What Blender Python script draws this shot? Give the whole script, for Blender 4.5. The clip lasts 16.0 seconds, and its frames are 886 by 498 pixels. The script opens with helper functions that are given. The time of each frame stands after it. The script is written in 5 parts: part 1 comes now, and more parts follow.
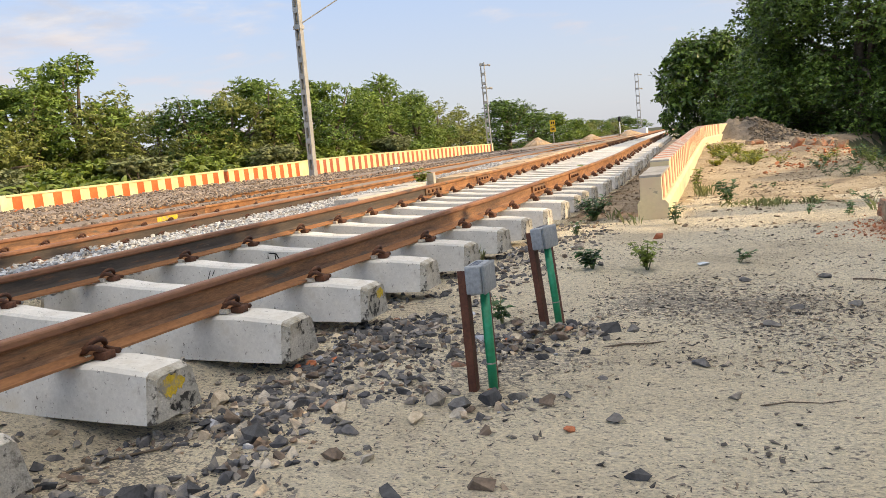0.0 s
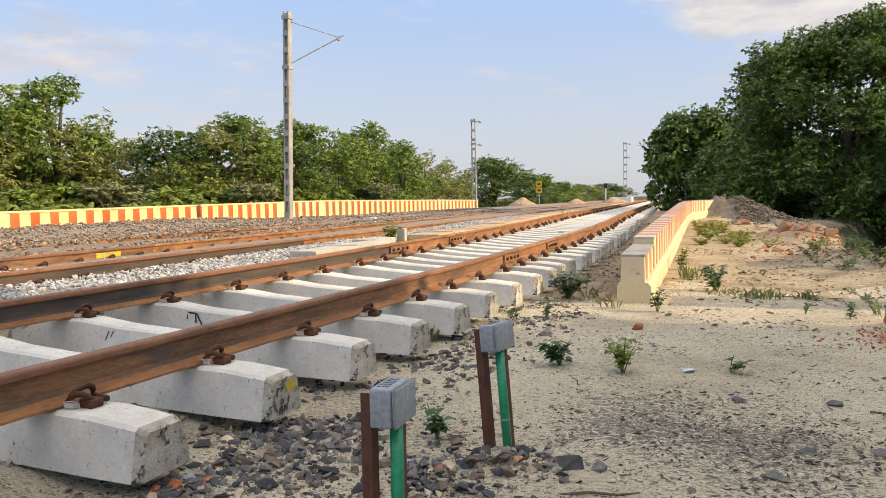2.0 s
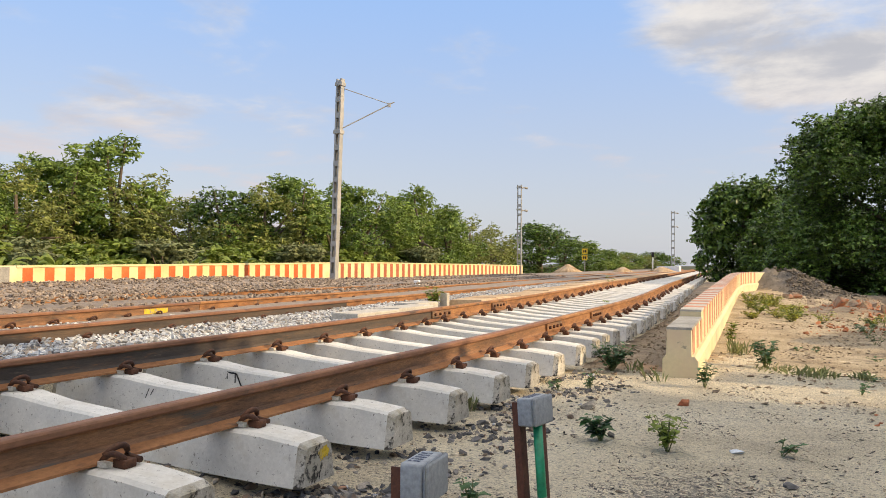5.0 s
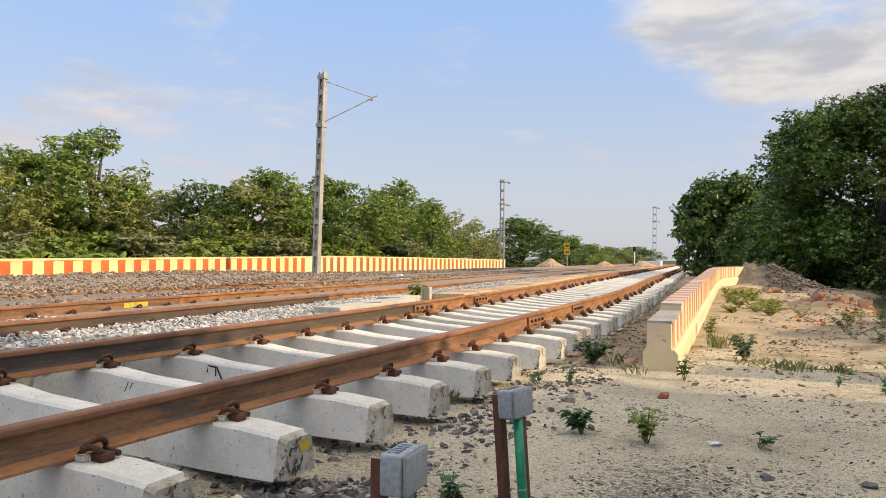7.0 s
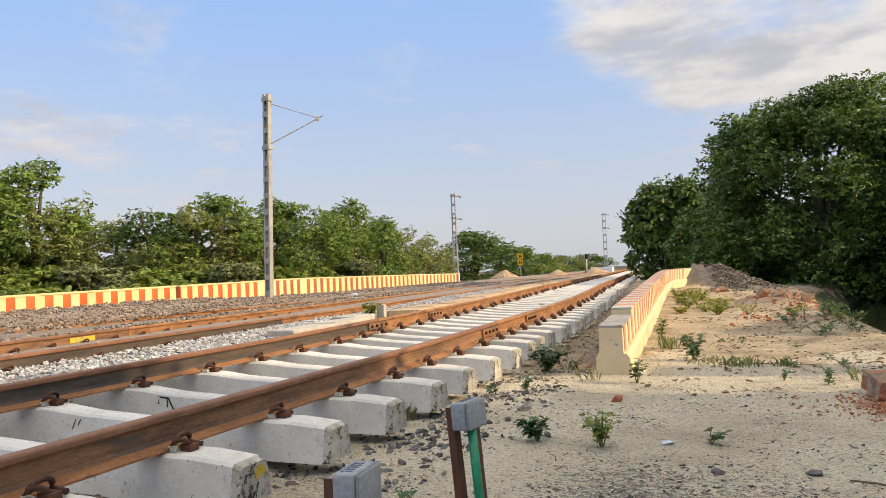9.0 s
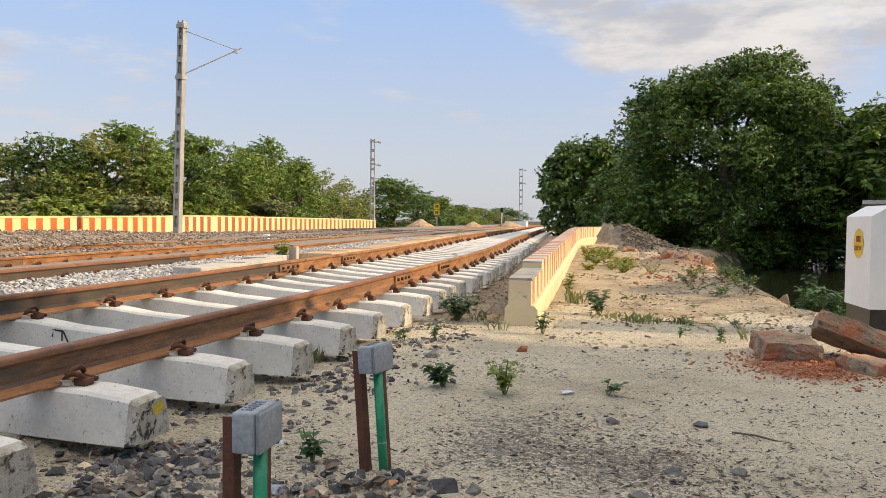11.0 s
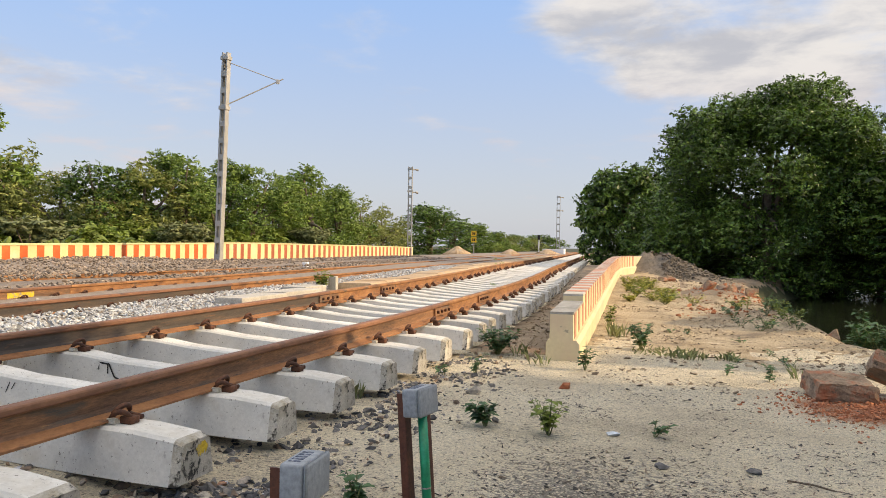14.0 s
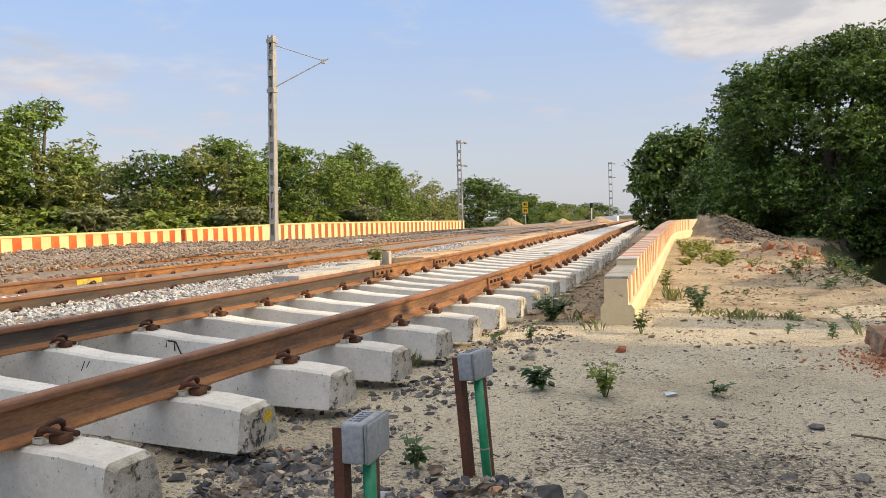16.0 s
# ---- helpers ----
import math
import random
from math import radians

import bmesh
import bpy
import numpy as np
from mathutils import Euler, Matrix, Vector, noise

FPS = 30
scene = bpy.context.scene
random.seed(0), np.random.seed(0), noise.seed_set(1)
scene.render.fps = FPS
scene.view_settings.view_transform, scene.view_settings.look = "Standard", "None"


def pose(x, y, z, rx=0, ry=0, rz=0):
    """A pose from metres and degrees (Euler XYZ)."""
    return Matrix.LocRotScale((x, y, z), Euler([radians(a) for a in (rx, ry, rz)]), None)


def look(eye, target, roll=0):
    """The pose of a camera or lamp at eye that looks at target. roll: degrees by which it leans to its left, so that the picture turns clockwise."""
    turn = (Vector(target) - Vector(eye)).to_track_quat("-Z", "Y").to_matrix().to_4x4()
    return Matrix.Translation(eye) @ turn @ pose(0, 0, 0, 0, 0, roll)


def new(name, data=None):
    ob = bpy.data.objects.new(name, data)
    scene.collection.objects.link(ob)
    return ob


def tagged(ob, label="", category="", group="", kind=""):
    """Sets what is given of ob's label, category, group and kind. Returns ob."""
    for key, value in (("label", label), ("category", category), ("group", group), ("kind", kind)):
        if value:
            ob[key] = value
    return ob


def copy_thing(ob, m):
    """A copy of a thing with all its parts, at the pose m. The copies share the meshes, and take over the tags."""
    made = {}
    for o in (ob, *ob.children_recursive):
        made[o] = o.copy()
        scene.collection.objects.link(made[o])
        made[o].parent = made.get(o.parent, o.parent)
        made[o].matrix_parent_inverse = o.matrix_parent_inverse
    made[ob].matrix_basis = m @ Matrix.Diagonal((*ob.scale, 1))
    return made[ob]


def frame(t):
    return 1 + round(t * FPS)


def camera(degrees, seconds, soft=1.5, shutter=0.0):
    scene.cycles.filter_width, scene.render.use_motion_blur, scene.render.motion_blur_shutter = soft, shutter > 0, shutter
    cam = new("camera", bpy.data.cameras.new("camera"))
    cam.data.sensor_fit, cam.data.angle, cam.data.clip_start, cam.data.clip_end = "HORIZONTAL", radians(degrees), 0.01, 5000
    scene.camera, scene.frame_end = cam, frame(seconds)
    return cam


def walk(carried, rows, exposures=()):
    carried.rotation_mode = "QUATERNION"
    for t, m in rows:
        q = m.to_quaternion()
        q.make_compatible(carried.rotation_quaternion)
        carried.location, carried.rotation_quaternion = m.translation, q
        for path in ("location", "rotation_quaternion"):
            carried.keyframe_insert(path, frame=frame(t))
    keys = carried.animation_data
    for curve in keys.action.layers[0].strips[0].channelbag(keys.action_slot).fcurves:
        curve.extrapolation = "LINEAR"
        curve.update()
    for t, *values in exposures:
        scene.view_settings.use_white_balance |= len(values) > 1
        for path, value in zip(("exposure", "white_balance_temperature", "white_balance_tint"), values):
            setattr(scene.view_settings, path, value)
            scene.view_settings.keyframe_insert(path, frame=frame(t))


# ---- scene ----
cam = camera(60.2, 16.0, 0.75)
PATH = [
    (0, (3.6, -3.174, 0.73), (2.808, -1.356, 0.472), -5.9),
    (0.5, (3.619, -2.836, 0.72), (2.951, -0.975, 0.419), -8.4),
    (1, (3.614, -2.611, 0.723), (2.758, -0.829, 0.418), -11.3),
    (1.5, (3.517, -2.347, 0.745), (2.691, -0.565, 0.368), -7.7),
    (2, (3.471, -2.274, 0.796), (2.727, -0.422, 0.668), -1.1),
    (2.5, (3.445, -2.261, 0.829), (2.668, -0.419, 0.876), 3.3),
    (3, (3.452, -2.252, 0.832), (2.64, -0.427, 0.932), 3.1),
    (3.5, (3.471, -2.244, 0.827), (2.606, -0.443, 0.922), 2.2),
    (4, (3.475, -2.244, 0.822), (2.617, -0.438, 0.864), 0.6),
    (6.5, (3.487, -2.239, 0.812), (2.653, -0.422, 0.847), 0.5),
    (7, (3.488, -2.24, 0.81), (2.678, -0.412, 0.835), 0.5),
    (7.5, (3.52, -2.247, 0.806), (2.741, -0.405, 0.817), -0.2),
    (8, (3.496, -2.218, 0.807), (2.783, -0.349, 0.8), -2.4),
    (8.5, (3.521, -2.241, 0.818), (2.771, -0.387, 0.855), -2.4),
    (9, (3.534, -2.254, 0.808), (2.836, -0.381, 0.872), -2.5),
    (9.2, (3.541, -2.258, 0.803), (2.877, -0.372, 0.829), -2.6),
    (11.3, (3.528, -2.216, 0.794), (3.042, -0.278, 0.718), 0.8),
    (11.5, (3.504, -2.207, 0.827), (2.98, -0.276, 0.817), 0.1),
    (12, (3.46, -2.16, 0.873), (2.824, -0.271, 1.046), -0.0),
    (12.5, (3.476, -2.205, 0.872), (2.852, -0.308, 0.977), 0.6),
    (13, (3.494, -2.2, 0.863), (2.937, -0.28, 0.91), 0.9),
    (13.5, (3.492, -2.2, 0.858), (2.969, -0.269, 0.836), 0.8),
    (14, (3.481, -2.2, 0.858), (2.897, -0.287, 0.851), 0.9),
    (14.5, (3.486, -2.226, 0.846), (2.81, -0.344, 0.804), 0.7),
    (15, (3.502, -2.224, 0.832), (2.825, -0.345, 0.72), -0.5),
    (15.5, (3.507, -2.235, 0.83), (2.831, -0.354, 0.755), -1.5),
    (16, (3.506, -2.235, 0.825), (2.793, -0.368, 0.75), -1.6),
]
walk(cam, [(t, look(eye, target, roll)) for t, eye, target, roll in PATH], [(0.0, 0.40, 7450, 11), (1.0, 0.44, 7450, 11), (1.6, 0.39, 7450, 11), (2.6, 0.26, 7450, 11), (16.0, 0.24, 7450, 11)])

CURVE_Y, CURVE_END, HEAD = 4.0, 16.0, -0.09


def smooth(a, b, v):
    t = min(max((v - a) / (b - a), 0.0), 1.0)
    return t * t * (3 - 2 * t)


def centre(y):
    """Centre line of the nearest track."""
    if y < CURVE_Y:
        return 0.0
    if y < CURVE_END:
        return HEAD / (2 * (CURVE_END - CURVE_Y)) * (y - CURVE_Y) ** 2
    return HEAD * (CURVE_END - CURVE_Y) / 2 + HEAD * (y - CURVE_END)


def rise(y):
    """Height of the sleeper tops of the nearest track."""
    return 0.03 * smooth(3, 9, y) + 0.08 * smooth(8, 24, y)


def centre_b(y):
    return -3.57 - 0.081 * y


def centre_c(y):
    return -6.95 - 0.10 * y


def wall_line(y):
    """Left face of the low wall beside the track."""
    return 2.19 - 0.046 * (y - 5.7)


def cant(y):
    """How much higher the left rail of the nearest track lies."""
    return 0.042 - 0.022 * smooth(12, 30, y)


def loose_line(y):
    """The single far rail, lying in a shallow bow."""
    return -8.45 + 0.9 * math.exp(-((y - 15.5) / 5.0) ** 2) - 0.055 * max(0.0, y - 20)


# ---- world, sun, exposure ----
SUN_ELEV, SUN_AZ = 22.0, 84.0
world = bpy.data.worlds.new("sky")
scene.world = world
world.use_nodes = True
wn, wl = world.node_tree.nodes, world.node_tree.links
wn.clear()
sky = wn.new("ShaderNodeTexSky")
sky.sky_type = "NISHITA"
sky.sun_disc = False
sky.sun_elevation = radians(SUN_ELEV)
sky.sun_rotation = radians(SUN_AZ)
sky.air_density, sky.dust_density, sky.ozone_density = 1.0, 1.6, 1.5
co = wn.new("ShaderNodeTexCoord")
DIRECTION = co.outputs["Generated"]


def wmath(op, a, b=None):
    n = wn.new("ShaderNodeMath")
    n.operation = op
    for i, v in enumerate((a, b)):
        if v is None:
            continue
        if isinstance(v, (int, float)):
            n.inputs[i].default_value = v
        else:
            wl.new(v, n.inputs[i])
    return n.outputs[0]


def wmix(fac, a, b):
    n = wn.new("ShaderNodeMix")
    n.data_type = "RGBA"
    for key, v in (("Factor", fac), ("A", a), ("B", b)):
        if isinstance(v, (int, float)):
            n.inputs[key].default_value = v
        elif isinstance(v, tuple):
            n.inputs[key].default_value = (*v, 1)
        else:
            wl.new(v, n.inputs[key])
    return n.outputs["Result"]


def wrange(v, lo, hi):
    n = wn.new("ShaderNodeMapRange")
    n.interpolation_type = "SMOOTHSTEP"
    n.inputs["From Min"].default_value, n.inputs["From Max"].default_value = lo, hi
    wl.new(v, n.inputs["Value"])
    return n.outputs["Result"]


def toward(az, el):
    """How near the direction is to an azimuth (degrees right of +y) and elevation: its cosine."""
    n = wn.new("ShaderNodeVectorMath")
    n.operation = "DOT_PRODUCT"
    a, e = radians(az), radians(el)
    n.inputs[1].default_value = (math.sin(a) * math.cos(e), math.cos(a) * math.cos(e), math.sin(e))
    wl.new(DIRECTION, n.inputs[0])
    return n.outputs["Value"]


sep = wn.new("ShaderNodeSeparateXYZ")
wl.new(DIRECTION, sep.inputs[0])
haze = wmix(wrange(sep.outputs["Z"], -0.02, 0.42), (3.35, 3.75, 4.6), (1.75, 3.3, 6.6))
clear = wmix(0.80, sky.outputs["Color"], haze)
# cloud layer seen in perspective: the direction laid out on a level sheet
lift = wmath("ADD", wmath("MAXIMUM", sep.outputs["Z"], 0.0), 0.13)
flat = wn.new("ShaderNodeCombineXYZ")
wl.new(wmath("DIVIDE", sep.outputs["X"], lift), flat.inputs["X"])
wl.new(wmath("DIVIDE", sep.outputs["Y"], lift), flat.inputs["Y"])
flat.inputs["Z"].default_value = 0.4


def wnoise(scale, detail, rough, distort):
    n = wn.new("ShaderNodeTexNoise")
    n.inputs["Scale"].default_value, n.inputs["Detail"].default_value = scale, detail
    n.inputs["Roughness"].default_value, n.inputs["Distortion"].default_value = rough, distort
    wl.new(flat.outputs["Vector"], n.inputs["Vector"])
    return n.outputs["Fac"]


# Unseen cloud high above the view, added to brighten the shaded ground.
overhead_fill = wmath("MULTIPLY", wrange(sep.outputs["Z"], 0.46, 0.75), 0.36)
bank = wmath("ADD", wmath("MULTIPLY", wrange(toward(8, 27), 0.915, 0.972), 0.34), wmath("MULTIPLY", wrange(toward(-46, 7), 0.955, 0.995), 0.11))
bank = wmath("ADD", bank, wmath("MULTIPLY", wrange(toward(-22, 18), 0.985, 0.999), 0.05))
cover = wrange(wmath("ADD", wnoise(1.7, 9.0, 0.56, 0.15), wmath("MAXIMUM", bank, overhead_fill)), 0.58, 0.84)
cloud = wmix(wrange(wnoise(3.0, 8.0, 0.60, 0.2), 0.34, 0.66), (2.9, 3.1, 3.6), (4.7, 4.75, 4.9))
low_cloud = wmix(wrange(sep.outputs["Z"], 0.10, 0.24), (3.9, 3.75, 4.25), cloud)
# The added high cloud is brighter than the low cloud, as fill light.
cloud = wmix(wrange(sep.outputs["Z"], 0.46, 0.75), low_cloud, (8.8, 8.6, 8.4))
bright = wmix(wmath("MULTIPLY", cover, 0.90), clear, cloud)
bg = wn.new("ShaderNodeBackground")
bg.inputs["Strength"].default_value = 0.15
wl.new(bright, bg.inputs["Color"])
wo = wn.new("ShaderNodeOutputWorld")
wl.new(bg.outputs["Background"], wo.inputs["Surface"])

sun = new("sun", bpy.data.lights.new("sun", "SUN"))
sun.data.energy = 3.7
sun.data.angle = radians(0.6)
sun.data.color = (1.0, 0.80, 0.54)
sa, se = radians(SUN_AZ), radians(SUN_ELEV)
sun.matrix_world = look((0, 0, 0), (-math.sin(sa) * math.cos(se), -math.cos(sa) * math.cos(se), -math.sin(se)))
sun.location = (40, -5, 20)


# ---- materials ----
def grit_patch(x, y):
    """Where dark fine gravel lies over the sand, 0 to 1."""
    p = math.exp(-(((x - 3.35 - 0.35 * (1.4 - y)) / 0.72) ** 2 + ((y - 1.35) / 0.62) ** 2))
    p = max(p, 0.45 * math.exp(-((x - 1.55) / 0.42) ** 2) * smooth(2.2, 0.9, y))
    p = max(p, 0.7 * math.exp(-(((x - 2.35) / 0.35) ** 2 + ((y - 0.2) / 0.8) ** 2)))
    return max(0.0, min(1.0, p + 0.55 * noise.noise((x * 1.9, y * 2.3, 31.0)) * smooth(0.0, 0.25, p) + 0.22 * noise.noise((x * 1.1, y * 1.7, 12.0))))


def material(name, colours, rough=0.85, scale=6.0, detail=6.0, fine=60.0, bump=0.3, bump_size=0.01, metal=0.0, spread=(0.35, 0.65),
             stains=None, vary=0.0, leaf=0.0, per_piece=False, use_object=True, grain_depth=0.25, stretch=None, tints=None, grit=None, dust=None):
    """Two-scale noise colour with bump. colours: two or three base colours; stains: (colour, scale, low, high)."""
    m = bpy.data.materials.new(name)
    m.use_nodes = True
    n, l = m.node_tree.nodes, m.node_tree.links
    b = n["Principled BSDF"]
    b.inputs["Roughness"].default_value = rough
    b.inputs["Metallic"].default_value = metal
    tc = n.new("ShaderNodeTexCoord")
    vec = tc.outputs["Object"]
    if use_object == "world":
        geo = n.new("ShaderNodeNewGeometry")
        vec = geo.outputs["Position"]
    if stretch:
        st = n.new("ShaderNodeVectorMath")
        st.operation = "MULTIPLY"
        st.inputs[1].default_value = stretch
        l.new(vec, st.inputs[0])
        vec = st.outputs["Vector"]
    big = n.new("ShaderNodeTexNoise")
    big.inputs["Scale"].default_value, big.inputs["Detail"].default_value, big.inputs["Roughness"].default_value = scale, detail, 0.62
    l.new(vec, big.inputs["Vector"])
    ramp = n.new("ShaderNodeValToRGB")
    ramp.color_ramp.elements[0].position, ramp.color_ramp.elements[1].position = spread
    ramp.color_ramp.elements[0].color = (*colours[0], 1)
    ramp.color_ramp.elements[1].color = (*colours[-1], 1)
    if len(colours) == 3:
        e = ramp.color_ramp.elements.new((spread[0] + spread[1]) / 2)
        e.color = (*colours[1], 1)
    l.new(big.outputs["Fac"], ramp.inputs["Fac"])
    colour = ramp.outputs["Color"]
    small = n.new("ShaderNodeTexNoise")
    small.inputs["Scale"].default_value, small.inputs["Detail"].default_value, small.inputs["Roughness"].default_value = fine, 4.0, 0.7
    l.new(vec, small.inputs["Vector"])
    grain = n.new("ShaderNodeMapRange")
    grain.inputs["From Min"].default_value, grain.inputs["From Max"].default_value = 0.3, 0.7
    grain.inputs["To Min"].default_value, grain.inputs["To Max"].default_value = 1 - grain_depth, 1 + grain_depth * 0.85
    l.new(small.outputs["Fac"], grain.inputs["Value"])
    mul = n.new("ShaderNodeMix")
    mul.data_type, mul.blend_type = "RGBA", "MULTIPLY"
    mul.inputs["Factor"].default_value = 1.0
    l.new(colour, mul.inputs["A"])
    l.new(grain.outputs["Result"], mul.inputs["B"])
    colour = mul.outputs["Result"]
    for stain_colour, stain_scale, low, high in stains or ():
        st = n.new("ShaderNodeTexNoise")
        st.inputs["Scale"].default_value, st.inputs["Detail"].default_value, st.inputs["Roughness"].default_value = stain_scale, 7.0, 0.66
        off = n.new("ShaderNodeVectorMath")
        off.inputs[1].default_value = (7.3 * stain_scale, 3.1, 5.7)
        l.new(vec, off.inputs[0])
        l.new(off.outputs["Vector"], st.inputs["Vector"])
        sr = n.new("ShaderNodeMapRange")
        sr.inputs["From Min"].default_value, sr.inputs["From Max"].default_value = low, high
        l.new(st.outputs["Fac"], sr.inputs["Value"])
        mix = n.new("ShaderNodeMix")
        mix.data_type = "RGBA"
        l.new(sr.outputs["Result"], mix.inputs["Factor"])
        l.new(colour, mix.inputs["A"])
        mix.inputs["B"].default_value = (*stain_colour, 1)
        colour = mix.outputs["Result"]
    if vary:
        if per_piece:
            ge = n.new("ShaderNodeNewGeometry")
            rnd = ge.outputs["Random Per Island"]
        else:
            oi = n.new("ShaderNodeObjectInfo")
            rnd = oi.outputs["Random"]
        vr = n.new("ShaderNodeMapRange")
        vr.inputs["To Min"].default_value, vr.inputs["To Max"].default_value = 1 - vary, 1 + vary
        l.new(rnd, vr.inputs["Value"])
        vm = n.new("ShaderNodeMix")
        vm.data_type, vm.blend_type = "RGBA", "MULTIPLY"
        vm.inputs["Factor"].default_value = 1.0
        l.new(colour, vm.inputs["A"])
        l.new(vr.outputs["Result"], vm.inputs["B"])
        colour = vm.outputs["Result"]
    if tints:
        # one tint for each stone, in the shares given
        tr_ = n.new("ShaderNodeValToRGB")
        tr_.color_ramp.interpolation = "CONSTANT"
        for i, (at, tint) in enumerate(tints):
            e = tr_.color_ramp.elements[i] if i < 2 else tr_.color_ramp.elements.new(at)
            e.position = at
            e.color = (*tint, 1)
        l.new((n.new("ShaderNodeNewGeometry").outputs["Random Per Island"] if per_piece else n.new("ShaderNodeObjectInfo").outputs["Random"]), tr_.inputs["Fac"])
        tm = n.new("ShaderNodeMix")
        tm.data_type, tm.blend_type = "RGBA", "MULTIPLY"
        tm.inputs["Factor"].default_value = 1.0
        l.new(colour, tm.inputs["A"])
        l.new(tr_.outputs["Color"], tm.inputs["B"])
        colour = tm.outputs["Result"]
    if grit:
        # dark gravel specks where the surface carries a grit attribute
        at_ = n.new("ShaderNodeAttribute")
        at_.attribute_name = "grit"
        sum_ = None
        for freq, gain in ((34.0, 1.0), (95.0, 1.0)):
            gn = n.new("ShaderNodeTexNoise")
            gn.inputs["Scale"].default_value, gn.inputs["Detail"].default_value = freq, 3.0
            l.new(vec, gn.inputs["Vector"])
            if sum_ is None:
                sum_ = gn.outputs["Fac"]
            else:
                ad = n.new("ShaderNodeMath")
                ad.operation = "ADD"
                l.new(sum_, ad.inputs[0])
                l.new(gn.outputs["Fac"], ad.inputs[1])
                sum_ = ad.outputs[0]
        mad = n.new("ShaderNodeMath")
        mad.operation = "MULTIPLY_ADD"
        mad.inputs[1].default_value = 0.27
        l.new(at_.outputs["Fac"], mad.inputs[0])
        l.new(sum_, mad.inputs[2])
        gr = n.new("ShaderNodeMapRange")
        gr.inputs["From Min"].default_value, gr.inputs["From Max"].default_value = 1.12, 1.24
        gr.inputs["To Max"].default_value = 0.85
        l.new(mad.outputs[0], gr.inputs["Value"])
        gm = n.new("ShaderNodeMix")
        gm.data_type = "RGBA"
        l.new(gr.outputs["Result"], gm.inputs["Factor"])
        l.new(colour, gm.inputs["A"])
        gm.inputs["B"].default_value = (*grit, 1)
        colour = gm.outputs["Result"]
    if dust:
        du = n.new("ShaderNodeAttribute")
        du.attribute_name = "dust"
        dm = n.new("ShaderNodeMath")
        dm.operation = "MULTIPLY_ADD"
        l.new(du.outputs["Fac"], dm.inputs[0])
        dm.inputs[1].default_value = 0.6
        l.new(small.outputs["Fac"], dm.inputs[2])
        dr = n.new("ShaderNodeMapRange")
        dr.inputs["From Min"].default_value, dr.inputs["From Max"].default_value = 0.66, 0.98
        l.new(dm.outputs[0], dr.inputs["Value"])
        dx = n.new("ShaderNodeMix")
        dx.data_type = "RGBA"
        l.new(dr.outputs["Result"], dx.inputs["Factor"])
        l.new(colour, dx.inputs["A"])
        dx.inputs["B"].default_value = (*dust, 1)
        colour = dx.outputs["Result"]
    l.new(colour, b.inputs["Base Color"])
    if bump:
        bp = n.new("ShaderNodeBump")
        bp.inputs["Strength"].default_value, bp.inputs["Distance"].default_value = bump, bump_size
        add = n.new("ShaderNodeMath")
        add.operation = "ADD"
        l.new(big.outputs["Fac"], add.inputs[0])
        l.new(small.outputs["Fac"], add.inputs[1])
        l.new(add.outputs[0], bp.inputs["Height"])
        l.new(bp.outputs["Normal"], b.inputs["Normal"])
    if leaf:
        tr = n.new("ShaderNodeBsdfTranslucent")
        l.new(colour, tr.inputs["Color"])
        ms = n.new("ShaderNodeMixShader")
        ms.inputs["Fac"].default_value = leaf
        l.new(b.outputs["BSDF"], ms.inputs[1])
        l.new(tr.outputs["BSDF"], ms.inputs[2])
        l.new(ms.outputs["Shader"], n["Material Output"].inputs["Surface"])
    return m


SAND = material("sand", [(0.54, 0.465, 0.335), (0.725, 0.64, 0.475), (0.80, 0.72, 0.55)], 0.95, 0.9, 9, 75, 1.0, 0.035, spread=(0.30, 0.64), grain_depth=0.40,
                stains=[((0.33, 0.285, 0.225), 1.4, 0.60, 0.80), ((0.44, 0.32, 0.20), 0.45, 0.62, 0.80), ((0.74, 0.67, 0.55), 21, 0.60, 0.70), ((0.22, 0.19, 0.15), 26, 0.61, 0.67),
                        ((0.17, 0.145, 0.12), 62, 0.625, 0.67), ((0.14, 0.12, 0.105), 120, 0.65, 0.69)],
                use_object="world", stretch=(0.8, 1.25, 1.0), grit=(0.17, 0.155, 0.14), dust=(0.40, 0.165, 0.085))
# Dirty sand, its base colour lowered to tone down the sunlit area.
SAND_DIRTY_DIMMED = material("dusty_brown_sand_dimmed", [(0.33, 0.25, 0.155), (0.48, 0.385, 0.255), (0.57, 0.47, 0.325)], 0.95, 0.9, 9, 60, 1.0, 0.03, spread=(0.32, 0.66), grain_depth=0.36,
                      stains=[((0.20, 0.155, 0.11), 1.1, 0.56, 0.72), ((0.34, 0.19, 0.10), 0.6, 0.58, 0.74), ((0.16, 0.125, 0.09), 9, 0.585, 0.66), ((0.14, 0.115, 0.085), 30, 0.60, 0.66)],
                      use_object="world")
CONCRETE = material("sleeper_concrete", [(0.57, 0.56, 0.525), (0.71, 0.695, 0.65)], 0.9, 4, 6, 60, 0.3, 0.004, grain_depth=0.09,
                    stains=[((0.16, 0.15, 0.13), 11, 0.65, 0.71), ((0.50, 0.46, 0.39), 2.2, 0.54, 0.72), ((0.42, 0.40, 0.37), 26, 0.62, 0.68), ((0.24, 0.23, 0.205), 5.5, 0.615, 0.68), ((0.13, 0.12, 0.105), 48, 0.625, 0.67), ((0.30, 0.28, 0.24), 3.0, 0.62, 0.70)], vary=0.08)
